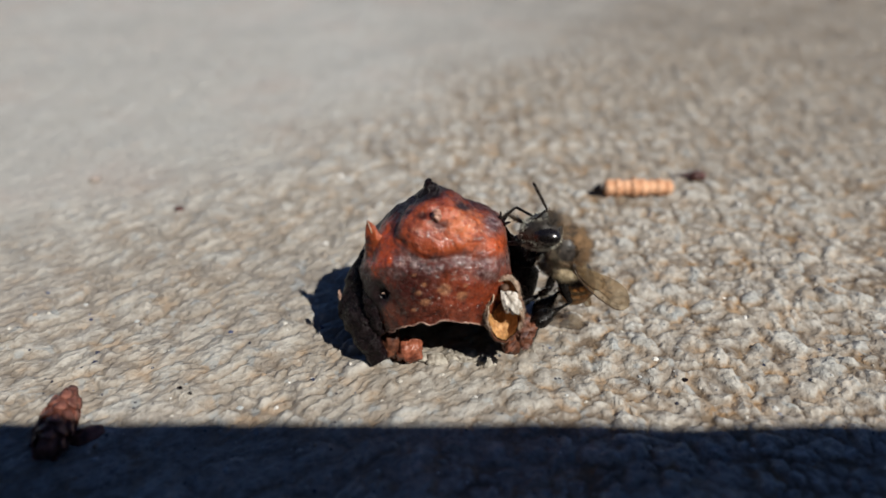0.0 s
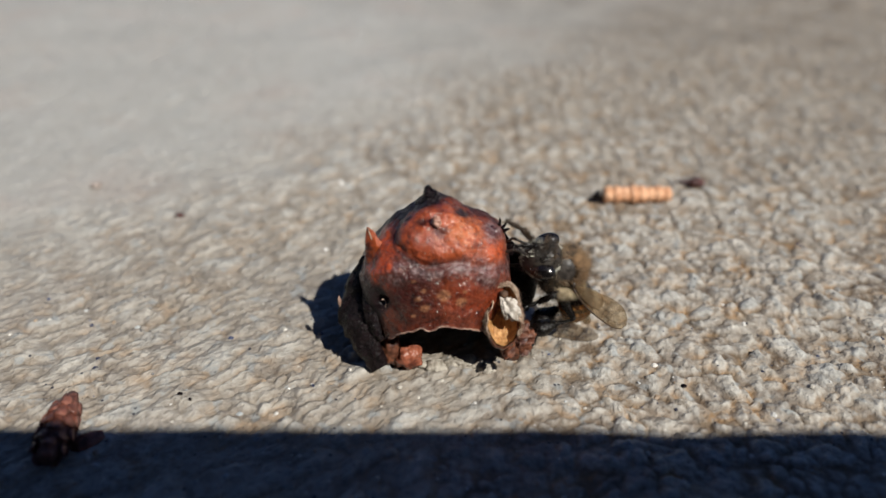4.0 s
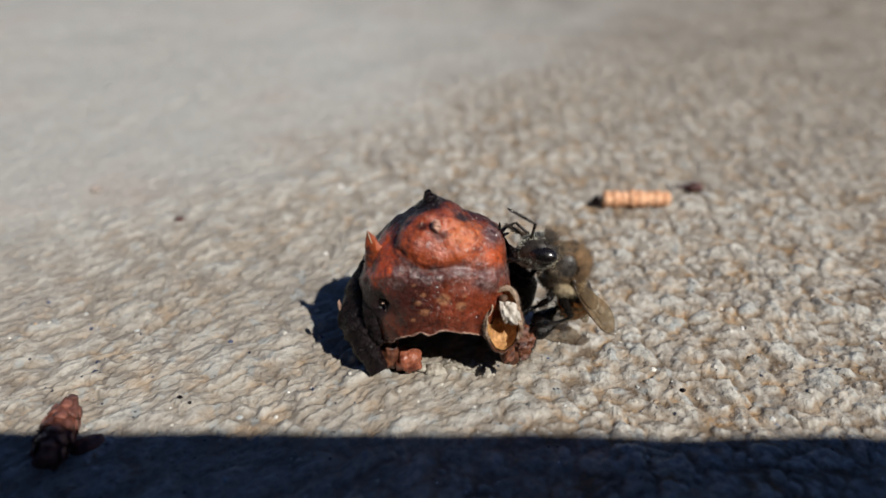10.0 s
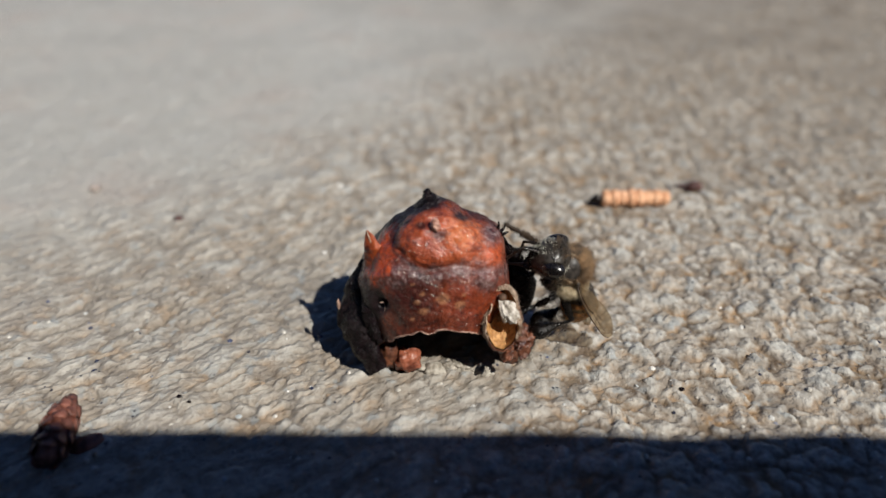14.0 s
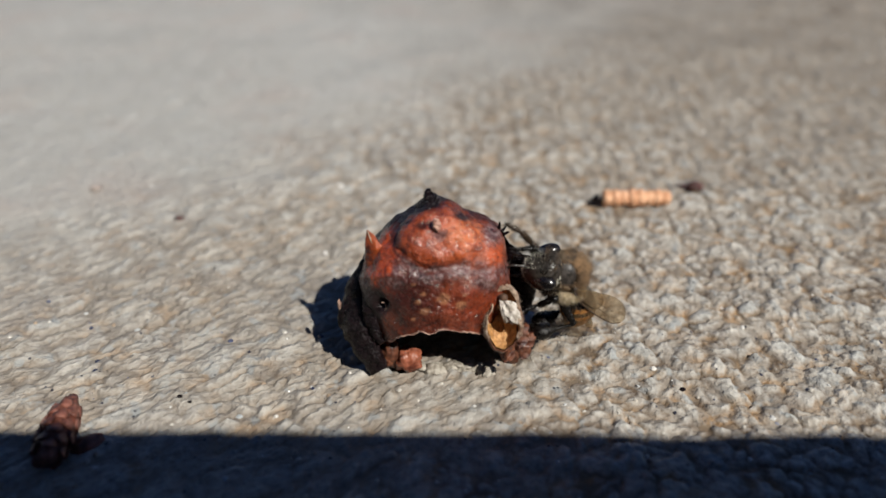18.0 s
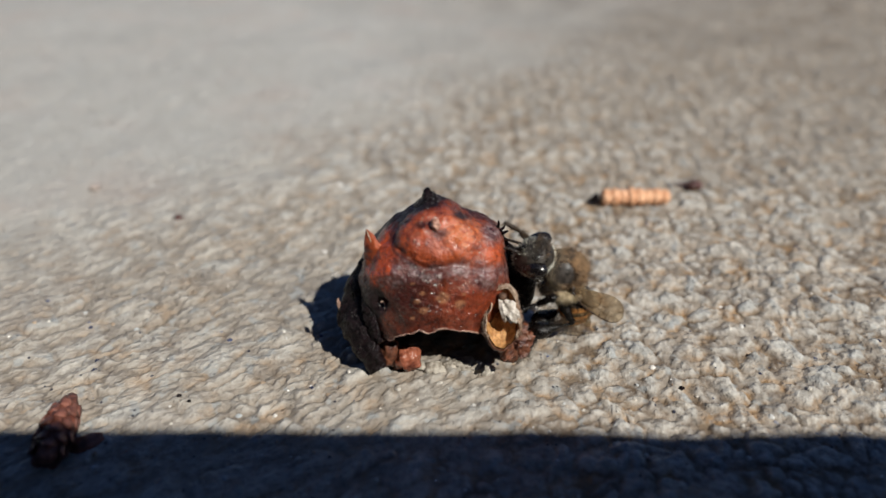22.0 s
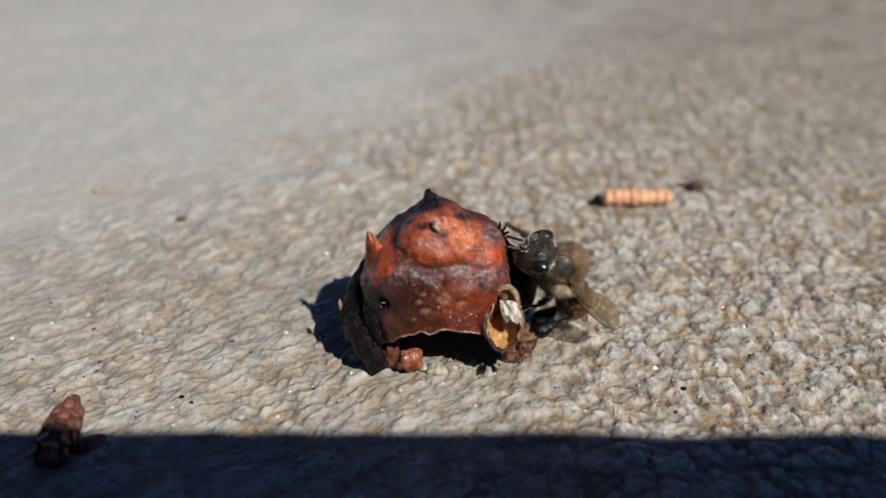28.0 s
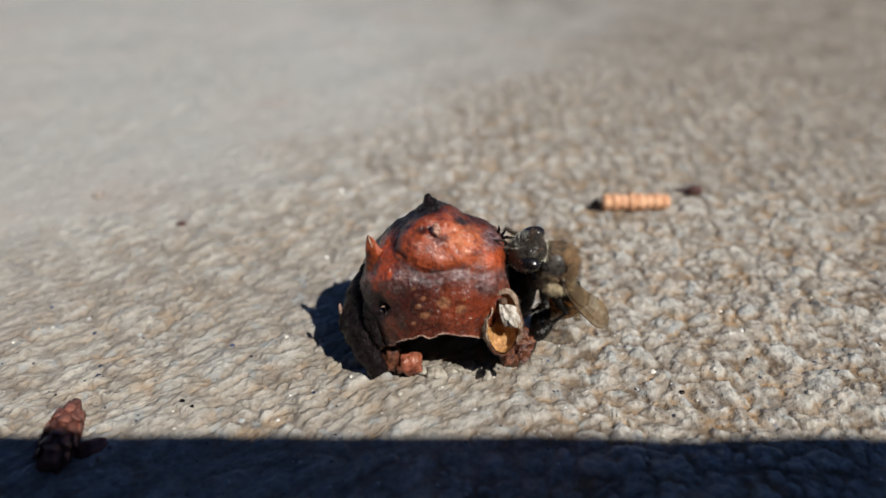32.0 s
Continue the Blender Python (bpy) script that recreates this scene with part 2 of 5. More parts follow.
def husk_material():
    n = Nodes("woody_husk", 0.5, specular=0.25)
    tone = n.attribute("tone")
    mottle = n.noise(0.6, 4.0, 0.65)
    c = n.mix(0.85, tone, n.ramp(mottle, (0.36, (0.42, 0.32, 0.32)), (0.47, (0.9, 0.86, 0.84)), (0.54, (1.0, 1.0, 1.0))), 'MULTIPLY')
    dark = n.fade(n.noise(0.9, 4.0, 0.7), 0.52, 0.64, 0.0, 0.6)
    c = n.mix(dark, c, n.mix(0.8, c, (0.25, 0.16, 0.15), 'MULTIPLY'))
    pores = n.noise(2.4, 3.0, 0.7)
    c = n.mix(0.9, c, n.ramp(pores, (0.36, (0.55, 0.50, 0.50)), (0.46, (0.92, 0.90, 0.88)), (0.60, (1.08, 1.06, 1.04))), 'MULTIPLY')
    dust = n.fade(n.cells(1.0), 0.07, 0.15, 1.0, 0.0)
    c = n.mix(n.math('MULTIPLY', dust, n.fade(n.noise(0.4), 0.52, 0.58, 0.0, 0.4)), c, (0.42, 0.24, 0.17))
    # pale flecks painted as sparkling highlights, densest where the husk is scuffed
    sparkle = n.math('MULTIPLY', n.fade(n.cells(2.2), 0.10, 0.16, 1.0, 0.0), n.fade(n.noise(0.5, 3.0), 0.52, 0.60, 0.0, 0.3))
    c = n.mix(n.math('MULTIPLY', sparkle, n.fade(n.attribute("scuff", "Fac"), 0.0, 0.5, 0.3, 1.0)), c, (0.55, 0.37, 0.29))
    rub = n.math('MULTIPLY', n.fade(n.noise(2.2, 3.5, 0.7), 0.48, 0.60), n.attribute("scuff", "Fac"))
    c = n.mix(n.math('MULTIPLY', rub, 0.7), c, (0.30, 0.21, 0.20))
    n.color(c)
    n.roughness(n.fade(n.noise(1.4, 3.0), 0.4, 0.6, 0.38, 0.62))
    wrinkle = n.fade(n.cells(1.5, 'DISTANCE_TO_EDGE'), 0.0, 0.22)
    grain = n.noise(2.6, 2.5, 0.65)
    n.bump(n.math('ADD', n.math('ADD', mottle, n.math('MULTIPLY', grain, 0.7)), n.math('MULTIPLY', wrinkle, 0.25)), 0.14, 1.0)
    n.link(n.attribute("tone", "Alpha"), n.bsdf.inputs["Coat Weight"])
    n.bsdf.inputs["Coat IOR"].default_value = 1.8
    fine = n.tree.nodes.new("ShaderNodeBump")
    fine.inputs["Distance"].default_value = 0.00024
    n.link(n.math('ADD', n.noise(1.6, 1.5, 0.6), n.math('MULTIPLY', n.noise(4.8, 1.5, 0.6), 0.85)), fine.inputs["Height"])
    n.link(fine.outputs["Normal"], n.bsdf.inputs["Coat Normal"])
    n.bsdf.inputs["Coat Roughness"].default_value = 0.2
    return n.mat


def wing_material():
    n = Nodes("wing_membrane", 0.25, specular=0.6)
    n.color(n.ramp(n.noise(0.5, 3.0), (0.4, (0.17, 0.12, 0.072)), (0.6, (0.31, 0.24, 0.16))))
    see = n.tree.nodes.new("ShaderNodeBsdfTransparent")
    see.inputs["Color"].default_value = (0.83, 0.775, 0.69, 1.0)
    m = n.tree.nodes.new("ShaderNodeMixShader")
    m.inputs["Fac"].default_value = 0.19
    n.link(see.outputs["BSDF"], m.inputs[1])
    n.link(n.bsdf.outputs["BSDF"], m.inputs[2])
    n.link(m.outputs["Shader"], n.out.inputs["Surface"])
    n.bump(n.noise(1.2, 3.0), 0.08)
    return n.mat


CONCRETE = concrete_material()
HUSK = husk_material()
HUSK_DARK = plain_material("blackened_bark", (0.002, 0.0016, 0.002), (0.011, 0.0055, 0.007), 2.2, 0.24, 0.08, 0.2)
HUSK_INSIDE = plain_material("husk_inside", (0.05, 0.025, 0.015), (0.13, 0.07, 0.04), 1.0, 0.8)
HUSK_RED = plain_material("red_brown_bark", (0.045, 0.013, 0.008), (0.20, 0.072, 0.036), 1.1, 0.36, 0.08)
HUSK_KNOB = plain_material("scuffed_red_knob", (0.085, 0.018, 0.009), (0.30, 0.095, 0.052), 1.0, 0.26, 0.05)
HUSK_WART = plain_material("pale_wart", (0.26, 0.10, 0.07), (0.60, 0.36, 0.27), 0.9, 0.36, 0.04)
HUSK_ORANGE = plain_material("orange_bark", (0.11, 0.018, 0.007), (0.38, 0.075, 0.020), 0.9, 0.36, 0.10)
HUSK_LIP = plain_material("scuffed_rim", (0.16, 0.07, 0.05), (0.55, 0.37, 0.28), 1.6, 0.7, 0.1)
HUSK_RIM = plain_material("frayed_pale_edge", (0.28, 0.17, 0.11), (0.62, 0.48, 0.36), 2.0, 0.8, 0.1)
TAN = plain_material("tan_fibrous_lining", (0.34, 0.15, 0.045), (0.66, 0.37, 0.15), 0.8, 0.4, 0.08, vector=(3.0, 3.0, 0.5))
PITH = plain_material("dry_white_pith", (0.42, 0.36, 0.29), (0.80, 0.74, 0.66), 2.0, 0.85, 0.12)
CHITIN_DULL = plain_material("grey_black_chitin", (0.022, 0.019, 0.017), (0.058, 0.049, 0.042), 2.0, 0.42, 0.004)
CHITIN = plain_material("black_chitin", (0.010, 0.008, 0.007), (0.035, 0.026, 0.020), 2.5, 0.28, 0.02)
HEAD_SKIN = plain_material("dark_face", (0.011, 0.009, 0.007), (0.042, 0.035, 0.028), 2.6, 0.32, 0.012, 0.5)
EYE = plain_material("compound_eye", (0.004, 0.003, 0.003), (0.009, 0.007, 0.006), 8.0, 0.25, 0.0005, specular=0.8)
LEG = plain_material("dark_leg_chitin", (0.002, 0.0018, 0.0015), (0.008, 0.006, 0.005), 3.0, 0.26, 0.03, 0.3)
LEG_BROWN = plain_material("brown_leg_chitin", (0.018, 0.012, 0.008), (0.07, 0.045, 0.027), 3.0, 0.4, 0.04)
FUR_RUST = plain_material("rusty_fur", (0.043, 0.026, 0.014), (0.27, 0.165, 0.085), 1.0, 0.7, 0.02)
FUR_TAN = plain_material("grey_tan_fur", (0.26, 0.20, 0.13), (0.66, 0.54, 0.38), 0.9, 0.7, 0.02)
FUR_DARK = plain_material("dark_brown_fur", (0.014, 0.010, 0.007), (0.09, 0.056, 0.030), 0.9, 0.7, 0.02)
FUR_GOLD = plain_material("golden_fur", (0.26, 0.14, 0.05), (0.56, 0.38, 0.19), 0.7, 0.7, 0.02)
FUR_PALE = plain_material("pale_fur", (0.34, 0.24, 0.12), (0.82, 0.69, 0.48), 0.8, 0.7, 0.02)
FUR_SILVER = plain_material("silvery_fur", (0.29, 0.256, 0.204), (0.8, 0.8, 0.68), 1.2, 0.6, 0.02)
FUR_HIND = plain_material("black_leg_fur", (0.008, 0.006, 0.005), (0.10, 0.082, 0.062), 2.0, 0.6, 0.02)
BAND = plain_material("orange_abdomen", (0.30, 0.115, 0.025), (0.56, 0.26, 0.07), 1.5, 0.35, 0.03)
WING = wing_material()
VEIN = plain_material("wing_vein", (0.02, 0.011, 0.006), (0.06, 0.034, 0.017), 2.0, 0.5, 0.01)
CATKIN = plain_material("orange_catkin_bract", (0.56, 0.26, 0.13), (0.82, 0.49, 0.30), 1.0, 0.75, 0.08)
SCALE = plain_material("brown_bud_scale", (0.075, 0.022, 0.013), (0.27, 0.10, 0.068), 0.7, 0.5, 0.1)
STONE = plain_material("pale_grit", (0.22, 0.19, 0.15), (0.47, 0.43, 0.365), 1.1, 0.65, 0.12)
PINK = plain_material("pinkish_stone", (0.30, 0.24, 0.21), (0.40, 0.34, 0.30), 0.8, 0.7, 0.08)
SEED = plain_material("dark_red_seed", (0.03, 0.012, 0.010), (0.10, 0.035, 0.03), 1.4, 0.45, 0.06)
SHADE_BLOCK = plain_material("shade_block_dark", (0.03, 0.03, 0.03), (0.07, 0.068, 0.065), 0.4, 0.85, 0.2)


def speckle_material():
    n = Nodes("mineral_grain", 0.4)
    r = n.tree.nodes.new("ShaderNodeNewGeometry").outputs["Random Per Island"]
    # the near-white end of the ramp paints sun glints among the grains
    n.color(n.ramp(r, (0.0, (0.025, 0.025, 0.035)), (0.18, (0.05, 0.06, 0.11)), (0.22, (0.09, 0.11, 0.19)), (0.26, (0.55, 0.52, 0.46)), (0.62, (0.48, 0.44, 0.38)),
                   (0.66, (0.30, 0.22, 0.15)), (0.76, (0.36, 0.27, 0.19)), (0.80, (0.36, 0.40, 0.42)), (0.93, (0.66, 0.63, 0.58)), (0.95, (0.92, 0.91, 0.88)), (1.0, (0.92, 0.91, 0.88))))
    n.roughness(n.fade(r, 0.0, 1.0, 0.22, 0.6))
    return n.mat


GRAIN = speckle_material()

# ---- geometry helpers; coordinates in millimetres ----
MM = 0.001


class Shape:
    """Vertices and faces of one mesh, in millimetres."""

    def __init__(self):
        self.v, self.f, self.n = [], [], 0

    def add(self, verts, faces):
        verts = np.asarray(verts, float).reshape(-1, 3)
        self.v.append(verts)
        self.f += [tuple(i + self.n for i in f) for f in faces]
        self.n += len(verts)
        return self

    def rings(self, rings, cap=True, closed=True):
        """A skin over rows of points; rows are closed loops unless closed is False."""
        r = np.asarray(rings, float)
        k, m = r.shape[:2]
        faces = []
        for i in range(k - 1):
            for j in range(m if closed else m - 1):
                a, b = i * m + j, i * m + (j + 1) % m
                faces.append((a, b, b + m, a + m))
        if cap and closed:
            faces.append(tuple(range(m - 1, -1, -1)))
            faces.append(tuple(range((k - 1) * m, k * m)))
        return self.add(r, faces)

    def tube(self, points, radii, sides=10, flat=1.0, side=(0, 0, 1), smooth=1):
        """A round or flattened limb along points, finely divided."""
        p, r = np.asarray(points, float), np.asarray(radii, float)
        t0 = np.linspace(0, 1, len(p))
        t = np.linspace(0, 1, (len(p) - 1) * smooth + 1)
        q = np.stack([spline(t, t0, p[:, i]) for i in range(3)], 1)
        rad = np.maximum(spline(t, t0, r), 0.004)
        d = np.gradient(q, axis=0)
        d /= np.linalg.norm(d, axis=1)[:, None] + 1e-9
        a = np.linspace(0, 2 * np.pi, sides, endpoint=False)
        rows = []
        for c, w, k in zip(q, d, rad):
            u = np.cross(w, np.asarray(side, float) + 0.013)
            u /= np.linalg.norm(u)
            v = np.cross(w, u)
            rows.append(c + k * (np.cos(a)[:, None] * u + flat * np.sin(a)[:, None] * v))
        return self.rings(rows)

    def ball(self, centre, radii, across=20, down=12, shape=None):
        """An ellipsoid; shape(unit points) may move its points first."""
        th = np.linspace(0, 2 * np.pi, across, endpoint=False)
        ph = np.linspace(0.02, np.pi - 0.02, down)
        u = np.stack([np.sin(ph)[:, None] * np.cos(th), np.sin(ph)[:, None] * np.sin(th), np.cos(ph)[:, None] + 0 * th], -1)
        if shape:
            u = shape(u)
        return self.rings(u[::-1] * np.asarray(radii, float) + np.asarray(centre, float))

    def hairs(self, roots, ways, lengths, width):
        """Thin three-sided tapering hairs."""
        roots, ways = np.asarray(roots, float), np.asarray(ways, float)
        ways = ways / (np.linalg.norm(ways, axis=1)[:, None] + 1e-9)
        u = np.cross(ways, np.array([0.31, 0.52, 0.79]))
        u /= np.linalg.norm(u, axis=1)[:, None] + 1e-9
        w = np.cross(ways, u)
        L = np.asarray(lengths, float)[:, None]
        v = np.stack([roots + u * width, roots - u * width * 0.5 + w * width * 0.87, roots - u * width * 0.5 - w * width * 0.87, roots + ways * L], 1)
        n = len(roots)
        faces = [(4 * i + a, 4 * i + b, 4 * i + 3) for i in range(n) for a, b in ((0, 1), (1, 2), (2, 0))]
        return self.add(v.reshape(-1, 3), faces)

    def points(self):
        return np.concatenate(self.v)

    def mesh(self, name, materials, smooth=True):
        me = bpy.data.meshes.new(name)
        me.from_pydata((self.points() * MM).tolist(), [], self.f)
        for m in materials if isinstance(materials, (list, tuple)) else [materials]:
            me.materials.append(m)
        me.polygons.foreach_set("use_smooth", np.full(len(me.polygons), smooth))
        me.update()
        return me


def spline(t, t0, y):
    """Smooth interpolation through the values y at t0."""
    t0, y = np.asarray(t0, float), np.asarray(y, float)
    if len(t0) == 2:
        return np.interp(t, t0, y)
    m = np.gradient(y, t0)
    i = np.clip(np.searchsorted(t0, t, 'right') - 1, 0, len(t0) - 2)
    h = t0[i + 1] - t0[i]
    s = (t - t0[i]) / h
    return ((1 + 2 * s) * (1 - s) ** 2 * y[i] + s * (1 - s) ** 2 * h * m[i] + s * s * (3 - 2 * s) * y[i + 1] + s * s * (s - 1) * h * m[i + 1])


def lumps(p, scale, seed=0.0):
    """Smooth noise, about -1 to 1, at points in millimetres."""
    return np.array([noise.noise(Vector((q[0] * scale + seed, q[1] * scale, q[2] * scale))) for q in np.asarray(p).reshape(-1, 3)]).reshape(np.asarray(p).shape[:-1])


def part(name, shape, material, parent, label="", at=(0, 0, 0), smooth=True):
    ob = new(name, shape.mesh(name, material, smooth))
    ob.parent = parent
    ob.location = Vector(at) * MM
    if label:
        tagged(ob, label)
    return ob


def thing(name, at, label, category, group="", kind=""):
    ob = new(name)
    ob.empty_display_size = 0.002
    ob.location = Vector(at) * MM
    return tagged(ob, label, category, group, kind)


# ---- ground: one rough concrete sheet to the horizon ----
def hashed(i, j, k):
    h = np.sin(i * 127.1 + j * 311.7 + k * 74.7) * 43758.5453
    return h - np.floor(h)


def soft_noise(x, y, k):
    c, s = math.cos(k * 1.7), math.sin(k * 1.7)
    x, y = c * x - s * y, s * x + c * y
    i, j = np.floor(x), np.floor(y)
    a, b = x - i, y - j
    a, b = a * a * a * (a * (a * 6 - 15) + 10), b * b * b * (b * (b * 6 - 15) + 10)
    top = hashed(i, j, k) * (1 - a) + hashed(i + 1, j, k) * a
    low = hashed(i, j + 1, k) * (1 - a) + hashed(i + 1, j + 1, k) * a
    return (top * (1 - b) + low * b) * 2 - 1


def pebbles(x, y, size, k):
    """Rounded grains: the height over the bed, 0 to 1, and a random number for each grain."""
    x, y = x / size, y / size
    i, j = np.floor(x), np.floor(y)
    best, second, who = np.full(x.shape, 9.0), np.full(x.shape, 9.0), np.zeros(x.shape)
    for di in (-1, 0, 1):
        for dj in (-1, 0, 1):
            ci, cj = i + di, j + dj
            d = (x - ci - 0.1 - 0.8 * hashed(ci, cj, k)) ** 2 + (y - cj - 0.1 - 0.8 * hashed(ci, cj, k + 5)) ** 2
            near = d < best
            second = np.where(near, best, np.minimum(second, d))
            who = np.where(near, hashed(ci, cj, k + 9), who)
            best = np.where(near, d, best)
    best = np.sqrt(best)
    gap = np.sqrt(second) - best
    return np.clip(gap * 1.5, 0, 1) ** 0.6 * (1.1 - 0.55 * np.minimum(best, 1.0)) * (0.40 + 0.60 * who), who


def texture(x, y):
    """How strongly the concrete is worn open: a smooth skin is left on the far side."""
    s = (x + 45) * 1.05 + 37 - y + 9 * soft_noise(x / 17, y / 17, 68) + 4 * soft_noise(x / 6, y / 6, 69)
    fade = np.clip(1.0 - (np.abs(y - 60) - 200) / 400, 0, 1) * np.clip(1.0 - (np.abs(x) - 200) / 400, 0, 1)
    return np.clip(0.52 + s / 90, 0.38, 1) * fade


def ground_height(x, y, grains=False):
    """Rounded pebbly lumps on the worn side of the slab, slanting drawn-out lumps on the other."""
    x, y = np.asarray(x, float), np.asarray(y, float)
    px = x + 0.60 * soft_noise(x / 2.3, y / 2.3, 31) + 0.22 * soft_noise(x / 0.8, y / 0.8, 33)
    py = y + 0.60 * soft_noise(x / 2.5, y / 2.5, 32) + 0.22 * soft_noise(x / 0.7, y / 0.7, 34)
    big, who_big = pebbles(px, py, 3.0, 1)
    mid, who_mid = pebbles(px, py, 1.5, 2)
    small, _ = pebbles(px, py, 0.75, 3)
    bx = x + 1.0 * soft_noise(x / 3.7, y / 3.7, 35) + 0.2 * soft_noise(x / 0.7, y / 0.7, 37)
    by = y + 0.9 * soft_noise(x / 3.3, y / 3.3, 36) + 0.2 * soft_noise(x / 0.6, y / 0.6, 38)
    along, over = 0.80 * bx + 0.60 * by, -0.60 * bx + 0.80 * by
    long_big, who_long = pebbles(along / 2.3, over, 2.4, 4)
    long_mid, who_long_mid = pebbles(along / 2.0 + 0.5 * soft_noise(x / 1.7, y / 1.7, 39), over + 0.4 * soft_noise(x / 1.9, y / 1.9, 40), 1.25, 5)
    long_small, _ = pebbles(along / 1.6, over, 0.55, 6)
    flat = np.clip(0.5 + 0.9 * soft_noise(along / 9, over / 4, 41), 0.4, 1)
    side = np.clip((x + np.where(y > 0, 0.35, -0.25) * y + 6 + 6 * soft_noise(x / 14, y / 14, 67)) / 22, 0, 1)
    worn = texture(x, y)
    lump = 0.62 * big + 0.38 * mid + 0.10 * small
    ridge = 0.58 * long_big + (0.62 * long_mid + 0.16 * long_small) * flat + 0.16 * (1 - flat)
    h = (lump * side + ridge * (1 - side) - 0.30 + 0.04 * side) * worn + 0.42 * soft_noise(x / 6.5, y / 6.5, 11) * worn
    h = h + 0.06 * soft_noise(x / 0.42, y / 0.42, 13) + 0.35 * soft_noise(x / 22, y / 22, 14) * np.clip(worn * 4, 0, 1)
    if grains:
        near = np.clip(1.0 - (np.maximum(np.abs(x), np.abs(y)) - 150) / 200, 0, 1)
        who = np.where(side > 0.5, 0.45 * who_big + 0.55 * who_mid, 0.45 * who_long + 0.55 * who_long_mid)
        high = np.where(side > 0.5, 0.75 * big + 0.62 * mid + 0.2 * small, 0.66 * long_big + 0.56 * long_mid * flat + 0.40 * (1 - flat) + 0.12 * long_small)
        # highest in the gaps between lumps, where the colour is darkened like shade
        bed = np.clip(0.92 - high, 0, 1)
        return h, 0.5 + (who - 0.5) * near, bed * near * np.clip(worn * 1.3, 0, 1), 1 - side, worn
    return h


def spread(stops):
    """Grid lines from (start, step) stops, each stretch going on to the next start."""
    out = []
    for (a, s), (b, s2) in zip(stops, stops[1:]):
        n = max(1, round((b - a) / ((s + s2) / 2)))
        k = np.arange(n) / n
        out.append(a + (b - a) * (s * k + (s2 - s) * k * k / 2) / ((s + s2) / 2))
    return np.concatenate(out + [[stops[-1][0]]])


def build_ground():
    gx = spread([(-60000, 20000), (-4000, 2000), (-400, 60), (-135, 1.0), (-62, 0.32), (-44, 0.17), (44, 0.17), (62, 0.32), (135, 1.0), (400, 60), (4000, 2000), (60000, 20000)])
    gy = spread([(-60000, 20000), (-4000, 2000), (-400, 60), (-80, 3.0), (-26, 0.17), (30, 0.17), (70, 0.32), (170, 0.9), (400, 60), (4000, 2000), (60000, 20000)])
    x, y = np.meshgrid(gx, gy)
    z, who, bed, slant, worn = ground_height(x, y, True)
    n, m = x.shape
    me = bpy.data.meshes.new("ground")
    a = (np.arange(n - 1)[:, None] * m + np.arange(m - 1)).ravel()
    quads = np.stack([a, a + 1, a + m + 1, a + m], 1).ravel().astype(np.int32)
    count = len(a)
    me.vertices.add(n * m)
    me.vertices.foreach_set("co", (np.stack([x, y, z], -1) * MM).astype(np.float32).ravel())
    me.loops.add(count * 4)
    me.loops.foreach_set("vertex_index", quads)
    me.polygons.add(count)
    me.polygons.foreach_set("loop_start", np.arange(0, count * 4, 4, dtype=np.int32))
    me.polygons.foreach_set("use_smooth", np.ones(count, bool))
    me.update(calc_edges=True)
    me.attributes.new("pebble", 'FLOAT', 'POINT').data.foreach_set("value", who.astype(np.float32).ravel())
    me.attributes.new("slant", 'FLOAT', 'POINT').data.foreach_set("value", slant.astype(np.float32).ravel())
    me.attributes.new("worn", 'FLOAT', 'POINT').data.foreach_set("value", worn.astype(np.float32).ravel())
    me.attributes.new("silt_shade", 'FLOAT', 'POINT').data.foreach_set("value", bed.astype(np.float32).ravel())
    me.materials.append(CONCRETE)
    tagged(new("ground", me), "rough weathered grey concrete with brown stains", "concrete ground", kind="structure")


build_ground()


def on_ground(x, y):
    return float(ground_height(np.array([x]), np.array([y]))[0])


# ---- unseen block added behind the viewpoint, casting the shade along the near ground ----
def build_shade_block():
    top = 100.0
    edge = -12.85 - 0.65 * top
    s = Shape()
    xs = np.linspace(-500, 900, 701)
    wave = 0.25 * soft_noise(xs / 7, xs * 0, 51) + 0.15 * soft_noise(xs / 2.2, xs * 0, 52) - 0.008 * (xs - 65)
    rows = []
    for dy, z in ((0.0, -1.5), (0.0, top - 1.0), (-0.4, top), (-150.0, top), (-150.0, -1.5)):
        rows.append(np.stack([xs, edge + dy + wave, np.full_like(xs, z) + (0.2 * wave if z > 50 else 0)], 1))
    s.rings(rows, closed=False)
    tagged(new("shade_block", s.mesh("shade_block", SHADE_BLOCK, False)), "unseen dark block added to shade the near ground", "ledge", kind="structure")


build_shade_block()


# ---- the dry seed pod ----
POD_X = -0.7
POD = np.array([  # z at the sides, z in front, reach left, right, to the front, to the back
    (17.3, 17.3, 0.25, 0.25, 0.25, 0.25), (16.5, 16.9, 1.3, 1.5, 1.2, 1.0), (15.2, 16.3, 3.1, 3.2, 3.25, 2.2),
    (13.6, 15.1, 4.8, 6.0, 4.7, 3.4), (10.7, 13.0, 6.9, 7.0, 6.0, 5.4), (7.6, 10.6, 7.5, 7.2, 6.75, 7.0),
    (4.4, 8.4, 7.3, 7.1, 7.1, 8.0), (0.6, 6.5, 6.7, 6.3, 7.35, 7.6)])


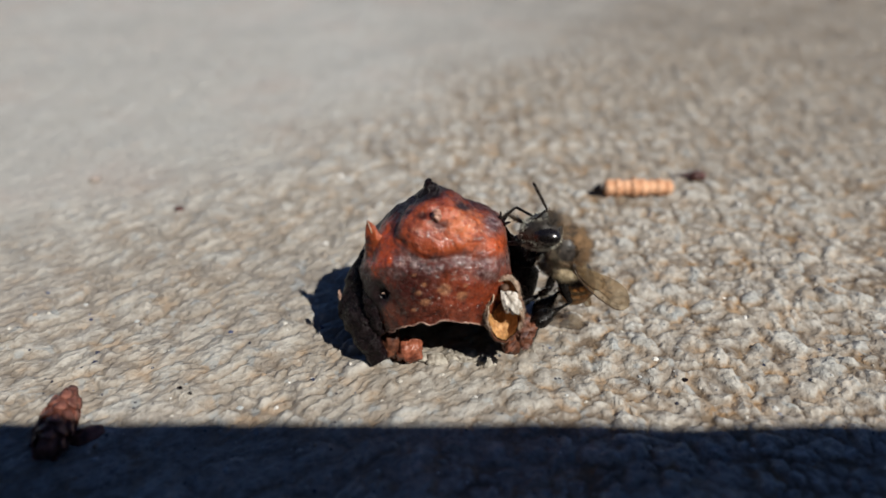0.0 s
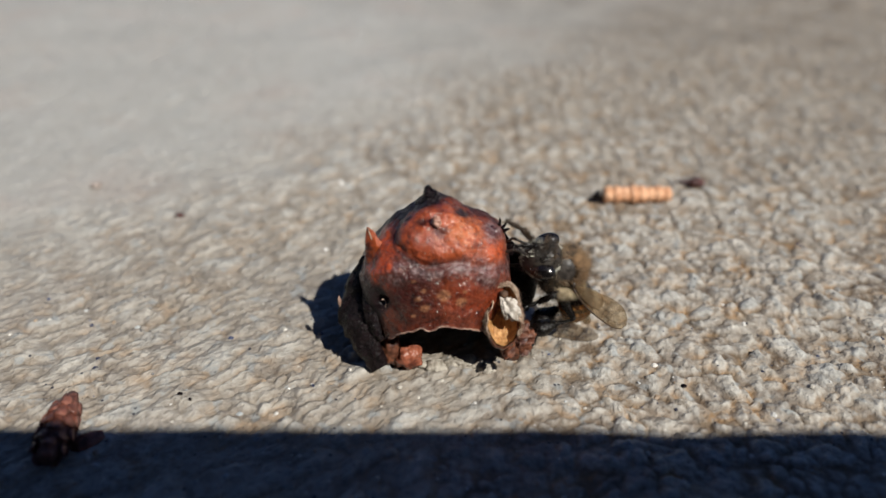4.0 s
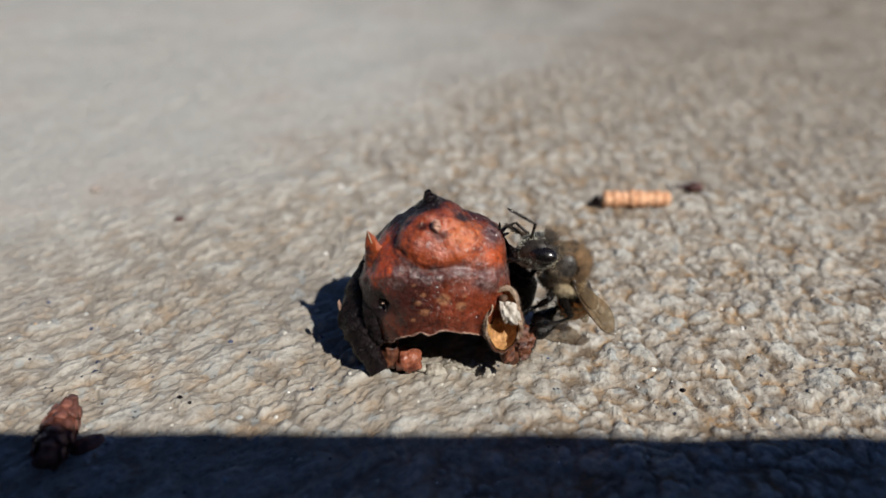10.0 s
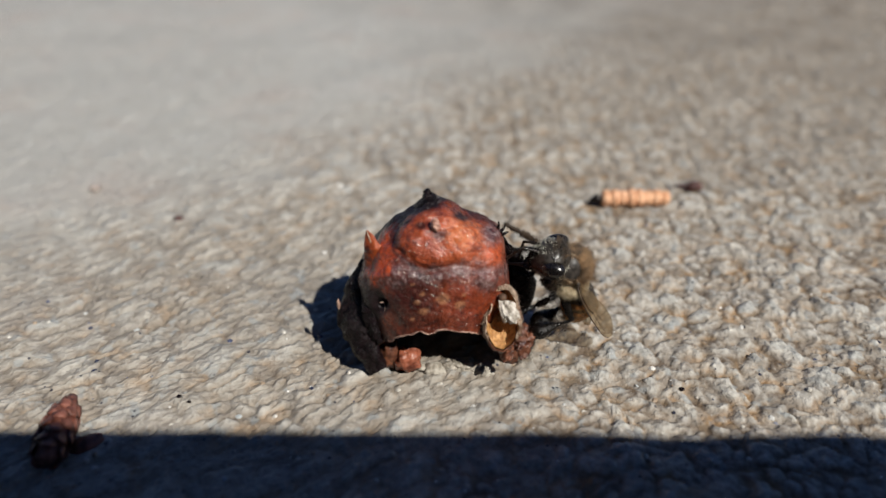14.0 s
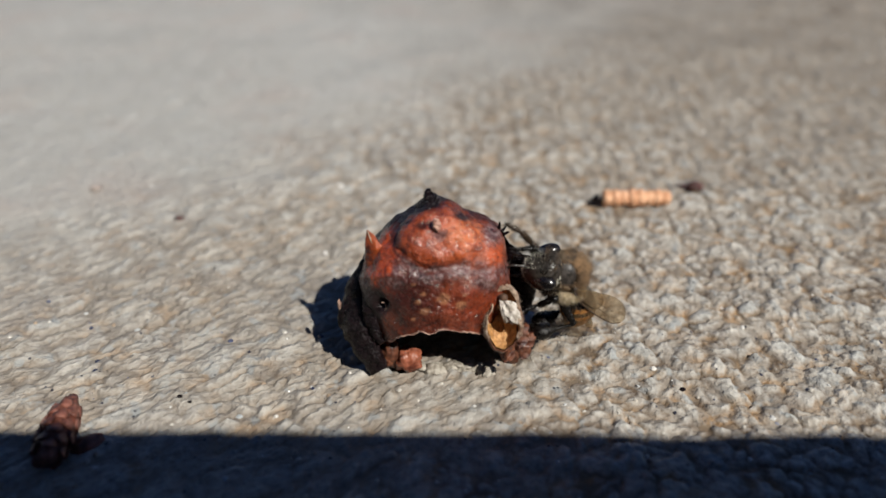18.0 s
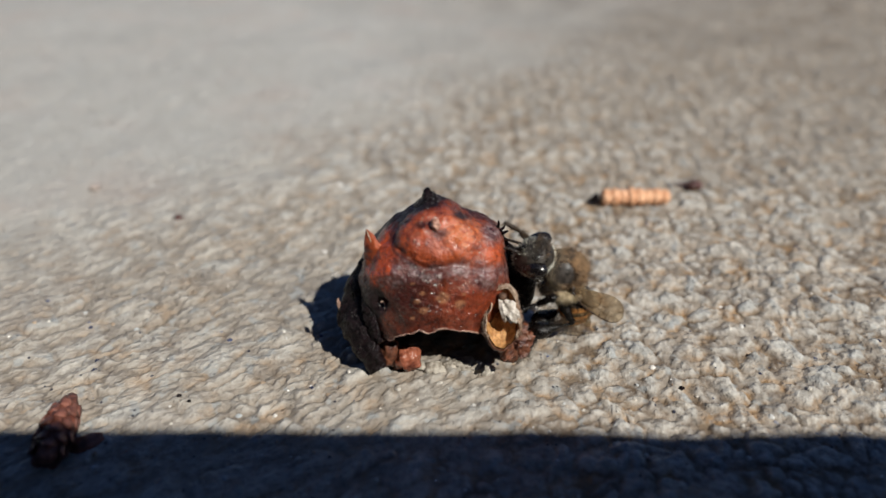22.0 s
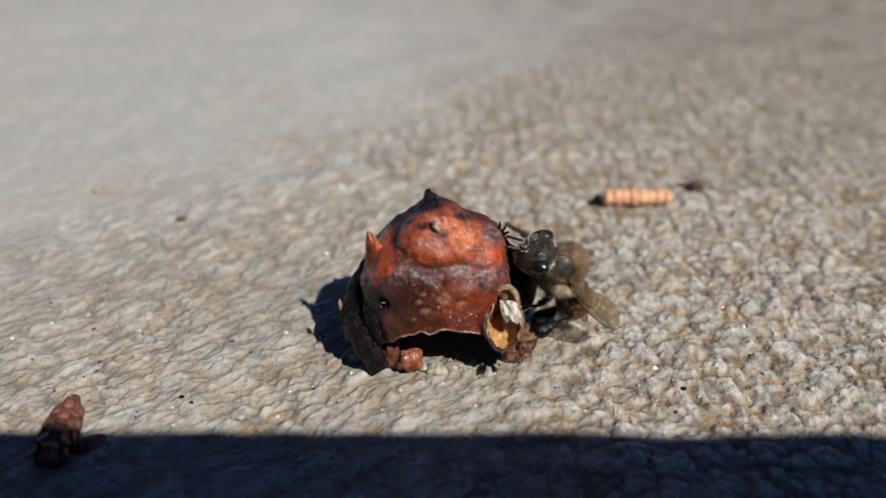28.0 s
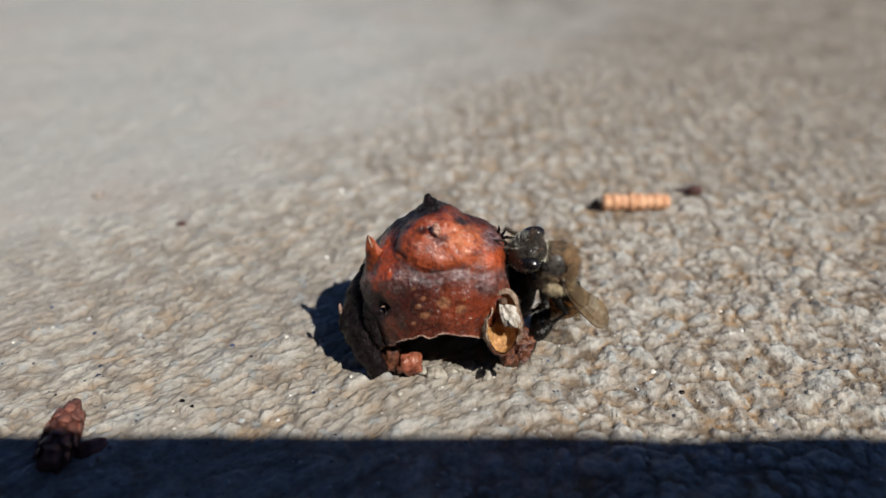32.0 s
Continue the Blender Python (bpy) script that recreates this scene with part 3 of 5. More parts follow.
def husk_point(v, th, inset=0.0):
    """Points of the husk, v from the top (0) to the rim (1), th round it, 0 to the right and a quarter turn to the back."""
    t0 = np.linspace(0, 1, len(POD))
    zs, zf, l, r, f, b = (spline(v, t0, POD[:, i]) for i in range(6))
    c, s = np.cos(th), np.sin(th)
    k = np.clip(-s, 0, 1) ** 1.4
    z = zs * (1 - k) + zf * k + 0.13 * np.clip(POD_X + l * c + 5, 0, 9) * k * np.clip(v, 0, 1) ** 5
    x = POD_X + np.where(c > 0, r, l) * np.sign(c) * np.abs(c) ** 0.85
    y = np.where(s > 0, b, f) * np.sign(s) * np.abs(s) ** 0.85
    p = np.stack([x, y, z], -1)
    mid = np.stack([np.full_like(x, POD_X), 0 * x, np.minimum(z, 11.0)], -1)
    d = p - mid
    return mid + d * (1 - inset / (np.linalg.norm(d, axis=-1, keepdims=True) + 1e-6))


def build_pod():
    pod = thing("seed_pod", (0, 0, 0), "dried reddish-brown woody seed pod with a torn rim on concrete", "seed pod")
    n, m = 150, 260
    v, th = np.meshgrid(np.linspace(0, 1, n), np.linspace(0, 2 * np.pi, m, endpoint=False), indexing='ij')
    outer = husk_point(v, th)
    out = outer - np.array([POD_X, 0, 9.0])
    out /= np.linalg.norm(out, axis=-1, keepdims=True)
    bump = 0.26 * lumps(outer, 0.32, 3) + 0.16 * lumps(outer, 0.75, 9)
    crust = np.clip((0.53 * outer[..., 1] + 0.848 * outer[..., 2] - 6.0) / 1.0, 0.35, 1)
    bump += crust * (0.07 * lumps(outer, 1.4, 6) + 0.05 * lumps(outer, 2.6, 5) + 0.035 * lumps(outer, 5.0, 15))
    front = np.clip(-outer[..., 1] / 2.5, 0, 1)
    # a shallow dome in a ring-shaped groove, a groove beside the torn flap, and a hole
    px, up = outer[..., 0], 0.53 * outer[..., 1] + 0.848 * outer[..., 2]
    wave = 0.10 * lumps(outer, 0.5, 31) + 0.05 * lumps(outer, 1.3, 32)
    dome = np.hypot((px + 0.4) / 4.0, (up - 10.85) / 2.9) + wave
    bump += front * (0.34 * np.exp(-(dome / 0.92) ** 6) - 0.26 * np.exp(-((dome - 1.05) / 0.11) ** 2) * (0.55 + 0.45 * np.clip(-px / 3, -0.6, 1)))
    bump += front * 0.22 * np.exp(-((px - 2.2) ** 2 / 2.0 + (up - 10.8) ** 2 / 2.5))
    bump -= 0.30 * np.exp(-((px + 1.9) ** 2 / 0.5 + (up - 11.7) ** 2 / 0.22)) * front
    bump -= front * 0.35 * np.exp(-((up - 8.0 - 0.25 * np.sin(px * 1.3)) / 0.35) ** 2) * np.clip(1.1 - np.abs(px - 0.5) / 5, 0, 1)
    bump += front * 0.16 * np.exp(-((up - 7.0 - 0.3 * np.sin(px * 0.9)) / 0.6) ** 2) * (1 + lumps(outer, 1.6, 44))
    bump += 0.34 * np.exp(-((px - 4.6) ** 2 / 1.6 + (up - 8.3) ** 2 / 2.2)) * front
    bump -= 1.3 * np.exp(-((px + 5.75) ** 2 / 0.16 + (up - 4.4) ** 2 / 0.30) - 0.8 * lumps(outer, 1.7, 90)) * front
    outer = outer + out * bump[..., None]
    ragged = 0.35 * lumps(outer[-1], 0.9, 40) + 0.18 * lumps(outer[-1], 2.6, 41)
    outer[-1, :, 2] += ragged
    outer[-2, :, 2] += 0.6 * ragged
    inner = husk_point(v, th, 0.75) + out * (0.8 * bump[..., None])
    inner[-1, :, 2] = outer[-1, :, 2] + 0.05
    s = Shape()
    s.rings(outer[::-1], cap=False)
    husk_faces = len(s.f)
    s.add([outer[0].mean(0) + np.array([0, 0, 0.1])], [])
    top = s.n - 1
    s.f += [((n - 1) * m + j, (n - 1) * m + (j + 1) % m, top) for j in range(m)]
    husk_faces = len(s.f)
    base = s.n
    s.rings(inner, cap=False)
    s.f += [(j, base + (n - 1) * m + j, base + (n - 1) * m + (j + 1) % m, (j + 1) % m)[::-1] for j in range(m)]
    me = s.mesh("husk", [HUSK, HUSK_INSIDE, HUSK_LIP])
    index = np.zeros(len(me.polygons), np.int32)
    index[husk_faces:] = 1
    index[-m:] = 2
    me.polygons.foreach_set("material_index", index)
    p = s.points()
    x, y, z = p.T
    u = 0.53 * y + 0.848 * z
    n1, n2, n3 = lumps(p, 0.35, 12), lumps(p, 0.9, 14), lumps(p, 2.2, 16)
    face = np.clip((0.3 - y) / 1.3, 0, 1)

    def near(cx, cu, rx, ru, soft=0.5, n=None):
        """1 inside a blotch with an uneven edge, falling to 0 outside."""
        d = np.hypot((x - cx) / rx, (u - cu) / ru) + 0.22 * n1 + 0.20 * n2 + 0.10 * n3
        return np.clip((1 - d) / soft + 0.5, 0, 1) * face

    def lay(under, tone, weight):
        return under + (np.array(tone) - under) * np.clip(weight, 0, 1)[:, None]
    col = np.array((0.098, 0.018, 0.006)) + np.zeros_like(p)
    col = lay(col, (0.205, 0.038, 0.011), 0.5 + 0.8 * n1 + 0.8 * n2 + 0.3 * n3)
    col = lay(col, (0.062, 0.009, 0.004), near(-3.0, 5.4, 2.4, 2.6, 1.1))
    col = lay(col, (0.24, 0.037, 0.010), 0.8 * near(2.6, 4.8, 2.0, 1.6, 0.9))
    col = lay(col, (0.42, 0.062, 0.013), near(-5.7, 8.8, 1.5, 2.9, 0.5))
    col = lay(col, (0.44, 0.078, 0.018), near(4.9, 8.4, 1.1, 1.9, 0.6))
    col = lay(col, (0.34, 0.064, 0.018), near(-0.4, 10.6, 3.9, 2.6, 0.35))
    col = lay(col, (0.46, 0.098, 0.027), near(1.8, 10.6, 2.0, 2.1, 1.0))
    col = lay(col, (0.58, 0.185, 0.060), 0.85 * near(2.0, 11.0, 1.3, 1.2, 1.2) * (0.6 + 0.9 * n3))
    col = lay(col, (0.36, 0.072, 0.024), near(-2.0, 9.4, 1.5, 0.9, 1.1))
    band = np.exp(-((u - 7.55 - 0.5 * n1) / 0.75) ** 2) * face * np.clip(0.75 + 1.1 * n2 + 0.06 * x, 0, 1) * (x > -4.6)
    band = np.maximum(band, 0.9 * near(4.2, 6.9, 1.2, 1.0, 0.8))
    band = np.maximum(band, 0.9 * near(4.7, 11.2, 1.0, 1.1, 0.8))
    band = np.maximum(band, 0.7 * near(-4.6, 6.7, 1.1, 0.7, 0.7))
    col = lay(col, (0.105, 0.050, 0.052), 0.85 * band)
    rounds = np.hypot((x + 0.4) / 4.0, (u - 10.85) / 2.9) + 0.07 * n2
    # shade painted into the groove round the dome, heaviest on its left
    w_bl = 0.85 * np.exp(-((rounds - 1.07) / 0.085) ** 2) * face * np.clip(0.35 - x / 3.2 + 0.5 * n2, 0, 1)
    w_bl = np.maximum(w_bl, 0.8 * near(-1.95, 11.75, 0.6, 0.36, 0.7))
    w_bl = np.maximum(w_bl, 0.75 * near(-0.2, 10.9, 0.75, 0.42, 0.9))
    w_bl = np.maximum(w_bl, np.clip((u - 13.25 - 0.25 * np.abs(x + 1) * (x > -1) + 0.55 * (x < -1) * np.clip(-x - 1, 0, 3.4) + 0.5 * n1 + 0.5 * n2) / 0.45, 0, 1))
    w_bl = np.maximum(w_bl, 0.95 * near(2.0, 12.75, 0.9, 0.5, 0.7))
    w_bl = np.maximum(w_bl, 0.97 * near(-6.2, 4.4, 1.05, 1.7, 0.5))
    w_bl = np.maximum(w_bl, 0.30 * near(-4.6, 4.4, 1.0, 1.3, 1.1))
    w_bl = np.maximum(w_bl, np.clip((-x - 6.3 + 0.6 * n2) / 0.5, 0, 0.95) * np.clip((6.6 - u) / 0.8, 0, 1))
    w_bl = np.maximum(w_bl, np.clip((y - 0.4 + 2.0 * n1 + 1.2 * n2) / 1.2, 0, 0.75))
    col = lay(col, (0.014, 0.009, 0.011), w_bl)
    for cx, cu, r in ((-2.3, 4.75, 0.34), (-1.65, 3.95, 0.42), (1.65, 4.5, 0.55), (0.05, 5.15, 0.62), (-1.75, 5.55, 0.2), (-2.65, 6.4, 0.17), (2.0, 5.5, 0.16), (-2.7, 3.2, 0.2)):
        d = np.hypot(x - cx, (u - cu) * 1.25) / r + 0.35 * n2 + 0.25 * n3
        col = lay(col, (0.40, 0.19, 0.095), 0.75 * np.clip((1.15 - d) / 0.4, 0, 1) * (y < -2))
    coat = np.clip(1.0 - 0.7 * w_bl, 0, 1) * np.clip(0.7 + 0.6 * n2 + 0.4 * n3, 0.25, 1)
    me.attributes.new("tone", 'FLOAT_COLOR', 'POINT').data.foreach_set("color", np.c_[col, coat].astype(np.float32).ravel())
    me.attributes.new("scuff", 'FLOAT', 'POINT').data.foreach_set("value", band.astype(np.float32))
    husk = new("husk", me)
    husk.parent = pod

    edge = [q + np.array([0, -0.03, -0.02]) for q in outer[-1][int(m * 0.58):int(m * 0.86)]]
    fray = 0.065 + 0.06 * lumps(np.array(edge), 3.0, 77)
    part("rim", Shape().tube(edge, fray, 7, side=(0, 0.3, 1)), HUSK_LIP, pod, "pale frayed edge")

    def rough_ball(c, r, k, seed, across=40, down=26):
        def shape(u):
            return u * (1 + k * lumps(u * 2.0, 1.0, seed) + 0.5 * k * lumps(u * 4.4, 1.0, seed + 3))[..., None]
        return Shape().ball(c, r, across, down, shape)

    beak = Shape().tube([(-1.1, 0.1, 16.1), (-1.2, 0.1, 16.9), (-1.35, 0.2, 17.45), (-1.1, 0.25, 17.65)], [1.7, 0.85, 0.45, 0.25], 14, smooth=5)
    part("beak", beak, HUSK_DARK, pod, "blackened blunt stem scar")
    part("wart", rough_ball((-0.58, -4.2, 16.45), (0.42, 0.42, 0.62), 0.3, 5), HUSK_WART, pod, "pale raised wart")
    horn = Shape().tube([(-5.8, -2.7, 9.4), (-6.1, -2.7, 11.4), (-6.5, -2.4, 13.1), (-7.05, -1.9, 14.6)], [1.2, 1.35, 1.0, 0.08], 20, 0.5, (0.45, 1, 0), 7)
    horn.v[0] += 0.15 * lumps(horn.v[0], 1.1, 71)[:, None]
    part("horn", horn, HUSK_ORANGE, pod, "pointed torn flap")
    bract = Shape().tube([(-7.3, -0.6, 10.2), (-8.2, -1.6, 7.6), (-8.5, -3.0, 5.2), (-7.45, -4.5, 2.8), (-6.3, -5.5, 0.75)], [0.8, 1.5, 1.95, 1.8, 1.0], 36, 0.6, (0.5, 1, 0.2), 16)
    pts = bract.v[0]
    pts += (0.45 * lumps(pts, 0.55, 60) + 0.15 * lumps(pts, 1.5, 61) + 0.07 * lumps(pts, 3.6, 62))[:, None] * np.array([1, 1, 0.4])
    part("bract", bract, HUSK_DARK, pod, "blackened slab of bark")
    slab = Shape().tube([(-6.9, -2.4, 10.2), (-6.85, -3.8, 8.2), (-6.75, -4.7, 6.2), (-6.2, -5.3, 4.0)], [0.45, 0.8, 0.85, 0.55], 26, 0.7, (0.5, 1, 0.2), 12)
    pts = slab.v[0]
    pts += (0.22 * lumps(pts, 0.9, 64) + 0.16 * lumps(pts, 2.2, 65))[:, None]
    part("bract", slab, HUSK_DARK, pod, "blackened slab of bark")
    part("pale_tip", rough_ball((-10.15, -2.6, 6.6), (0.20, 0.28, 0.62), 0.3, 8, 12, 8), HUSK_LIP, pod)
    part("knob", rough_ball((-3.5, -4.6, 1.4), (1.4, 1.35, 1.35), 0.24, 21), HUSK_KNOB, pod, "lumpy reddish knob")
    part("knob", rough_ball((-5.2, -4.3, 2.2), (0.95, 1.1, 2.0), 0.3, 26), HUSK_RED, pod)
    for k, (a, b) in enumerate((((5.2, -0.3, 13.6), (5.35, -0.2, 14.6)), ((5.5, -0.4, 13.5), (6.0, -0.1, 14.0)), ((5.7, -0.5, 13.3), (6.35, -0.5, 13.6)))):
        mid = (np.array(a) + np.array(b)) / 2 + np.array([0.12, 0, 0.1])
        part("bristle", Shape().tube([a, mid, b], [0.2, 0.13, 0.05], 7, smooth=3), HUSK_DARK, pod)

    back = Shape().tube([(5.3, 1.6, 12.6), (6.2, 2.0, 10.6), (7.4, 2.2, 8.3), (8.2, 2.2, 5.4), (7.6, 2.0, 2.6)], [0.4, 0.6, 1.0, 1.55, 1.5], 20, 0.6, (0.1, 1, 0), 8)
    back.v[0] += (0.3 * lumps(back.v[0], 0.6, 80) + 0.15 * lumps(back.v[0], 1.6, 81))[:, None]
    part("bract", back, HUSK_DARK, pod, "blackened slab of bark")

    edge = Shape().tube([(-6.2, -3.0, 12.7), (-6.45, -2.75, 13.4), (-6.75, -2.4, 14.0), (-7.0, -2.0, 14.6)], [0.02, 0.06, 0.08, 0.03], 8, smooth=6)
    part("rim", edge, HUSK_RIM, pod, "pale frayed edge")
    hole = [(-5.62 + 0.30 * math.cos(t), -5.5 + 0.10 * math.sin(2 * t), 8.35 + 0.62 * math.sin(t)) for t in np.linspace(-2.0, 1.9, 12)]
    part("rim", Shape().tube(hole, 0.05 + 0.03 * lumps(np.array(hole), 3.0, 12), 7, smooth=2), HUSK_LIP, pod)

    # torn lobe: a drop-shaped mouth, pale and frayed at its edge, over a tan hollow
    c = np.array([5.65, -6.1, 7.05])
    ax = np.array([-0.10, -0.82, 0.56])
    ax /= np.linalg.norm(ax)
    ux = np.cross((0, 0, 1.0), ax) * -1
    ux /= np.linalg.norm(ux)
    uz = np.cross(ax, ux)
    if uz[2] < 0:
        uz = -uz
    if ux[0] < 0:
        ux = -ux
    a = np.linspace(0, 2 * np.pi, 56, endpoint=False)
    drop = spline(a % (2 * np.pi), np.linspace(0, 2 * np.pi, 9), np.array([1.45, 1.75, 3.15, 1.75, 1.5, 1.8, 2.45, 1.8, 1.45]))

    def bowl(depths, grow, seed, amount, turn=0.0):
        rows = []
        for d, w in depths:
            wob = np.array([noise.noise(Vector((math.cos(t) * 2.2 + seed, math.sin(t) * 2.2, d))) + 0.5 * noise.noise(Vector((math.cos(t) * 6 + seed, math.sin(t) * 6, d))) for t in a])
            r = (drop + grow) * w * (1 + amount * wob)
            rows.append(c + (np.cos(a) * r)[:, None] * ux + (np.sin(a) * r)[:, None] * uz - (d + 0.25 * np.sin(a) ** 2 + turn * wob)[:, None] * ax)
        return rows
    body = part("lobe", Shape().rings(bowl([(0.0, 0.95), (0.0, 1.0), (0.5, 1.06), (1.5, 1.08), (2.6, 0.9), (3.4, 0.5), (3.7, 0.05)], 0.22, 2, 0.12), cap=False), HUSK_RED, pod, "torn side lobe with a tan hollow")
    part("hollow", Shape().rings(bowl([(-0.05, 0.98), (0.2, 0.98), (0.7, 0.93), (1.15, 0.75), (1.4, 0.4), (1.45, 0.03)], 0.0, 2, 0.12), cap=False), TAN, body, "tan fibrous lining")
    open_part = np.arange(-7, 37)
    lip = Shape().rings(np.array(bowl([(0.35, 1.03), (-0.06, 1.05), (-0.20, 1.0), (-0.10, 0.95), (0.30, 0.95)], 0.06, 7, 0.16, 0.55))[:, open_part], closed=False)
    part("rim", lip, HUSK_RIM, body, "pale frayed edge")

    def crumple(u):
        fold = np.abs(np.sin(3.4 * u[..., 0] + 2.1 * u[..., 2] + 1.7 * lumps(u, 1.4, 3)))
        return u * (0.84 + 0.24 * fold + 0.22 * lumps(u * 2.2, 1.0, 33))[..., None]
    pith = Shape().ball((0, 0, 0), (0.90, 0.60, 1.10), 48, 34, crumple)
    q = pith.v[0]
    pith.v[0] = c + 1.0 * uz + 0.62 * ux + 0.25 * ax + q[:, :1] * (0.9 * ux + 0.35 * uz) + q[:, 1:2] * ax + q[:, 2:] * (0.92 * uz - 0.38 * ux)
    part("pith", pith, PITH, body, "crumpled white pith")
    for k in range(6):
        f = k / 5
        top = c + (2.15 - 0.25 * f) * uz + (-0.45 + 0.9 * f) * ux + 0.1 * ax
        low = c + (0.35 + 0.1 * math.sin(5 * f)) * uz + (0.05 + 1.15 * f) * ux + 0.62 * ax
        part("strand", Shape().tube([top, (top + low) / 2 + (0.25 + 0.15 * math.sin(9 * f)) * ax, low], [0.07, 0.16, 0.07], 7, 0.55, smooth=4), PITH, body)
    knot = c + 2.35 * uz - 0.15 * ux + 0.02 * ax
    part("knot", rough_ball(knot, (0.42, 0.4, 0.36), 0.3, 14, 16, 10), HUSK_INSIDE, body, "dark knot under the tip")
    rng = np.random.default_rng(8)
    t = rng.uniform(-0.8, 4.1, 1000) % (2 * np.pi)
    r = np.interp(t, np.append(a, 2 * np.pi), np.append(drop, drop[0])) + 0.12
    roots = c + (np.cos(t) * r)[:, None] * ux + (np.sin(t) * r)[:, None] * uz - 0.1 * ax
    ways = (np.cos(t))[:, None] * ux + (np.sin(t))[:, None] * uz + 0.6 * ax + rng.normal(size=roots.shape) * 0.5
    part("fuzz", Shape().hairs(roots, ways, rng.uniform(0.15, 0.62, 1000), 0.022), HUSK_RIM, body, "fine pale torn fibres")
    # shredded flaps of bark hanging at its outer side and below
    for k, (a0, a1, w) in enumerate((((1.75, 0.1, -0.9), (1.9, -2.2, -0.3), 0.55), ((1.75, -1.5, -1.1), (1.7, -3.1, -0.7), 0.55), ((2.3, -0.9, -1.2), (2.7, -2.2, -0.9), 0.5), ((0.4, -2.9, -0.9), (1.0, -3.5, -0.5), 0.5), ((2.1, -1.8, -0.9), (2.2, -3.2, -0.6), 0.55))):
        a0, a1 = (c + q[0] * ux + q[1] * uz + q[2] * ax for q in (a0, a1))
        flap = Shape().tube([a0, a0 * 0.65 + a1 * 0.35 + 0.25 * ax, a0 * 0.3 + a1 * 0.7 - 0.05 * ax, a1], [w * 0.7, w * 1.1, w, w * 0.35], 26, 0.24, tuple(ax), 9)
        q = flap.v[0]
        flap.v[0] = q + (0.26 * lumps(q, 1.6, 50 + k) + 0.18 * lumps(q, 4.2, 60 + k))[:, None] * np.array([1, 1, 0.8])
        part("flap", flap, HUSK_RED, body, "shredded flap of bark")
    part("tail", Shape().tube([(6.9, -2.2, 6.0), (6.9, -2.7, 4.0), (6.7, -3.4, 2.0), (6.9, -3.2, -0.1)], [0.8, 1.2, 1.3, 0.8], 16, 0.6, (0, 1, 0.4), 6), HUSK_RED, body)
    return pod


build_pod()


# ---- the honeybee; its own space lies at the thorax, z along the body towards the head, x to the back ----
BEE_AT = (12.2, -0.5, 10.0)


def ellipsoid_roots(rng, count, centre, radii, keep=None):
    u = rng.normal(size=(count, 3))
    u /= np.linalg.norm(u, axis=1)[:, None]
    if keep is not None:
        u = u[keep(u)]
    nrm = u / np.asarray(radii)
    nrm /= np.linalg.norm(nrm, axis=1)[:, None]
    return np.asarray(centre) + u * np.asarray(radii), nrm


def wing_shape(length, chord, thick=0.015):
    """A wing blade along +x, its front edge towards +y, in the plane z = 0."""
    u = np.linspace(0, 1, 26)
    lead = chord * (0.10 + 0.24 * np.sin(np.pi * np.clip(u, 0, 1) ** 0.8) * (1 - 0.3 * u))
    trail = -chord * (0.06 + 0.80 * np.sin(np.pi * np.clip(u * 0.62 + 0.02, 0, 1)) ** 1.4)
    end = np.sqrt(np.clip(1 - np.clip((u - 0.78) / 0.22, 0, 1) ** 2, 0, 1))
    lead, trail = lead * end + (-0.35 * chord) * (1 - end), trail * end + (-0.35 * chord) * (1 - end)
    s = Shape()
    k = np.linspace(0, 1, 9)
    top = np.stack([np.stack([np.full(9, a * length), l + (t - l) * k, 0.10 * np.sin(k * 9 + a * 5) * chord * 0.12 + thick], 1) for a, l, t in zip(u, lead, trail)])
    low = top - np.array([0, 0, 2 * thick])
    loop = np.concatenate([top, low[:, ::-1]], 1)
    s.rings(loop)
    return s, u * length, lead, trail


def leg_bone(length, r0, r1, flat=0.8, spur=0.0):
    s = Shape().tube([(0, 0, 0), (0, 0, length * 0.35), (0, 0, length * 0.75), (0, 0, length)], [r0 * 0.6, r0, (r0 + r1) / 2 + spur, r1 * 0.8], 10, flat, (1, 0, 0), 3)
    rng = np.random.default_rng(int(length * 100))
    z = rng.uniform(0.1, 1, 260) * length
    a = rng.uniform(0, 2 * np.pi, 260)
    way = np.stack([np.cos(a), np.sin(a), np.full(260, 0.7)], 1)
    s.hairs(np.stack([np.cos(a) * r1 * 0.7, np.sin(a) * r1 * 0.7, z], 1), way, rng.uniform(0.25, 0.6, 260), 0.016)
    return s


BEE = {}
HEAD_SIZE = 1.2


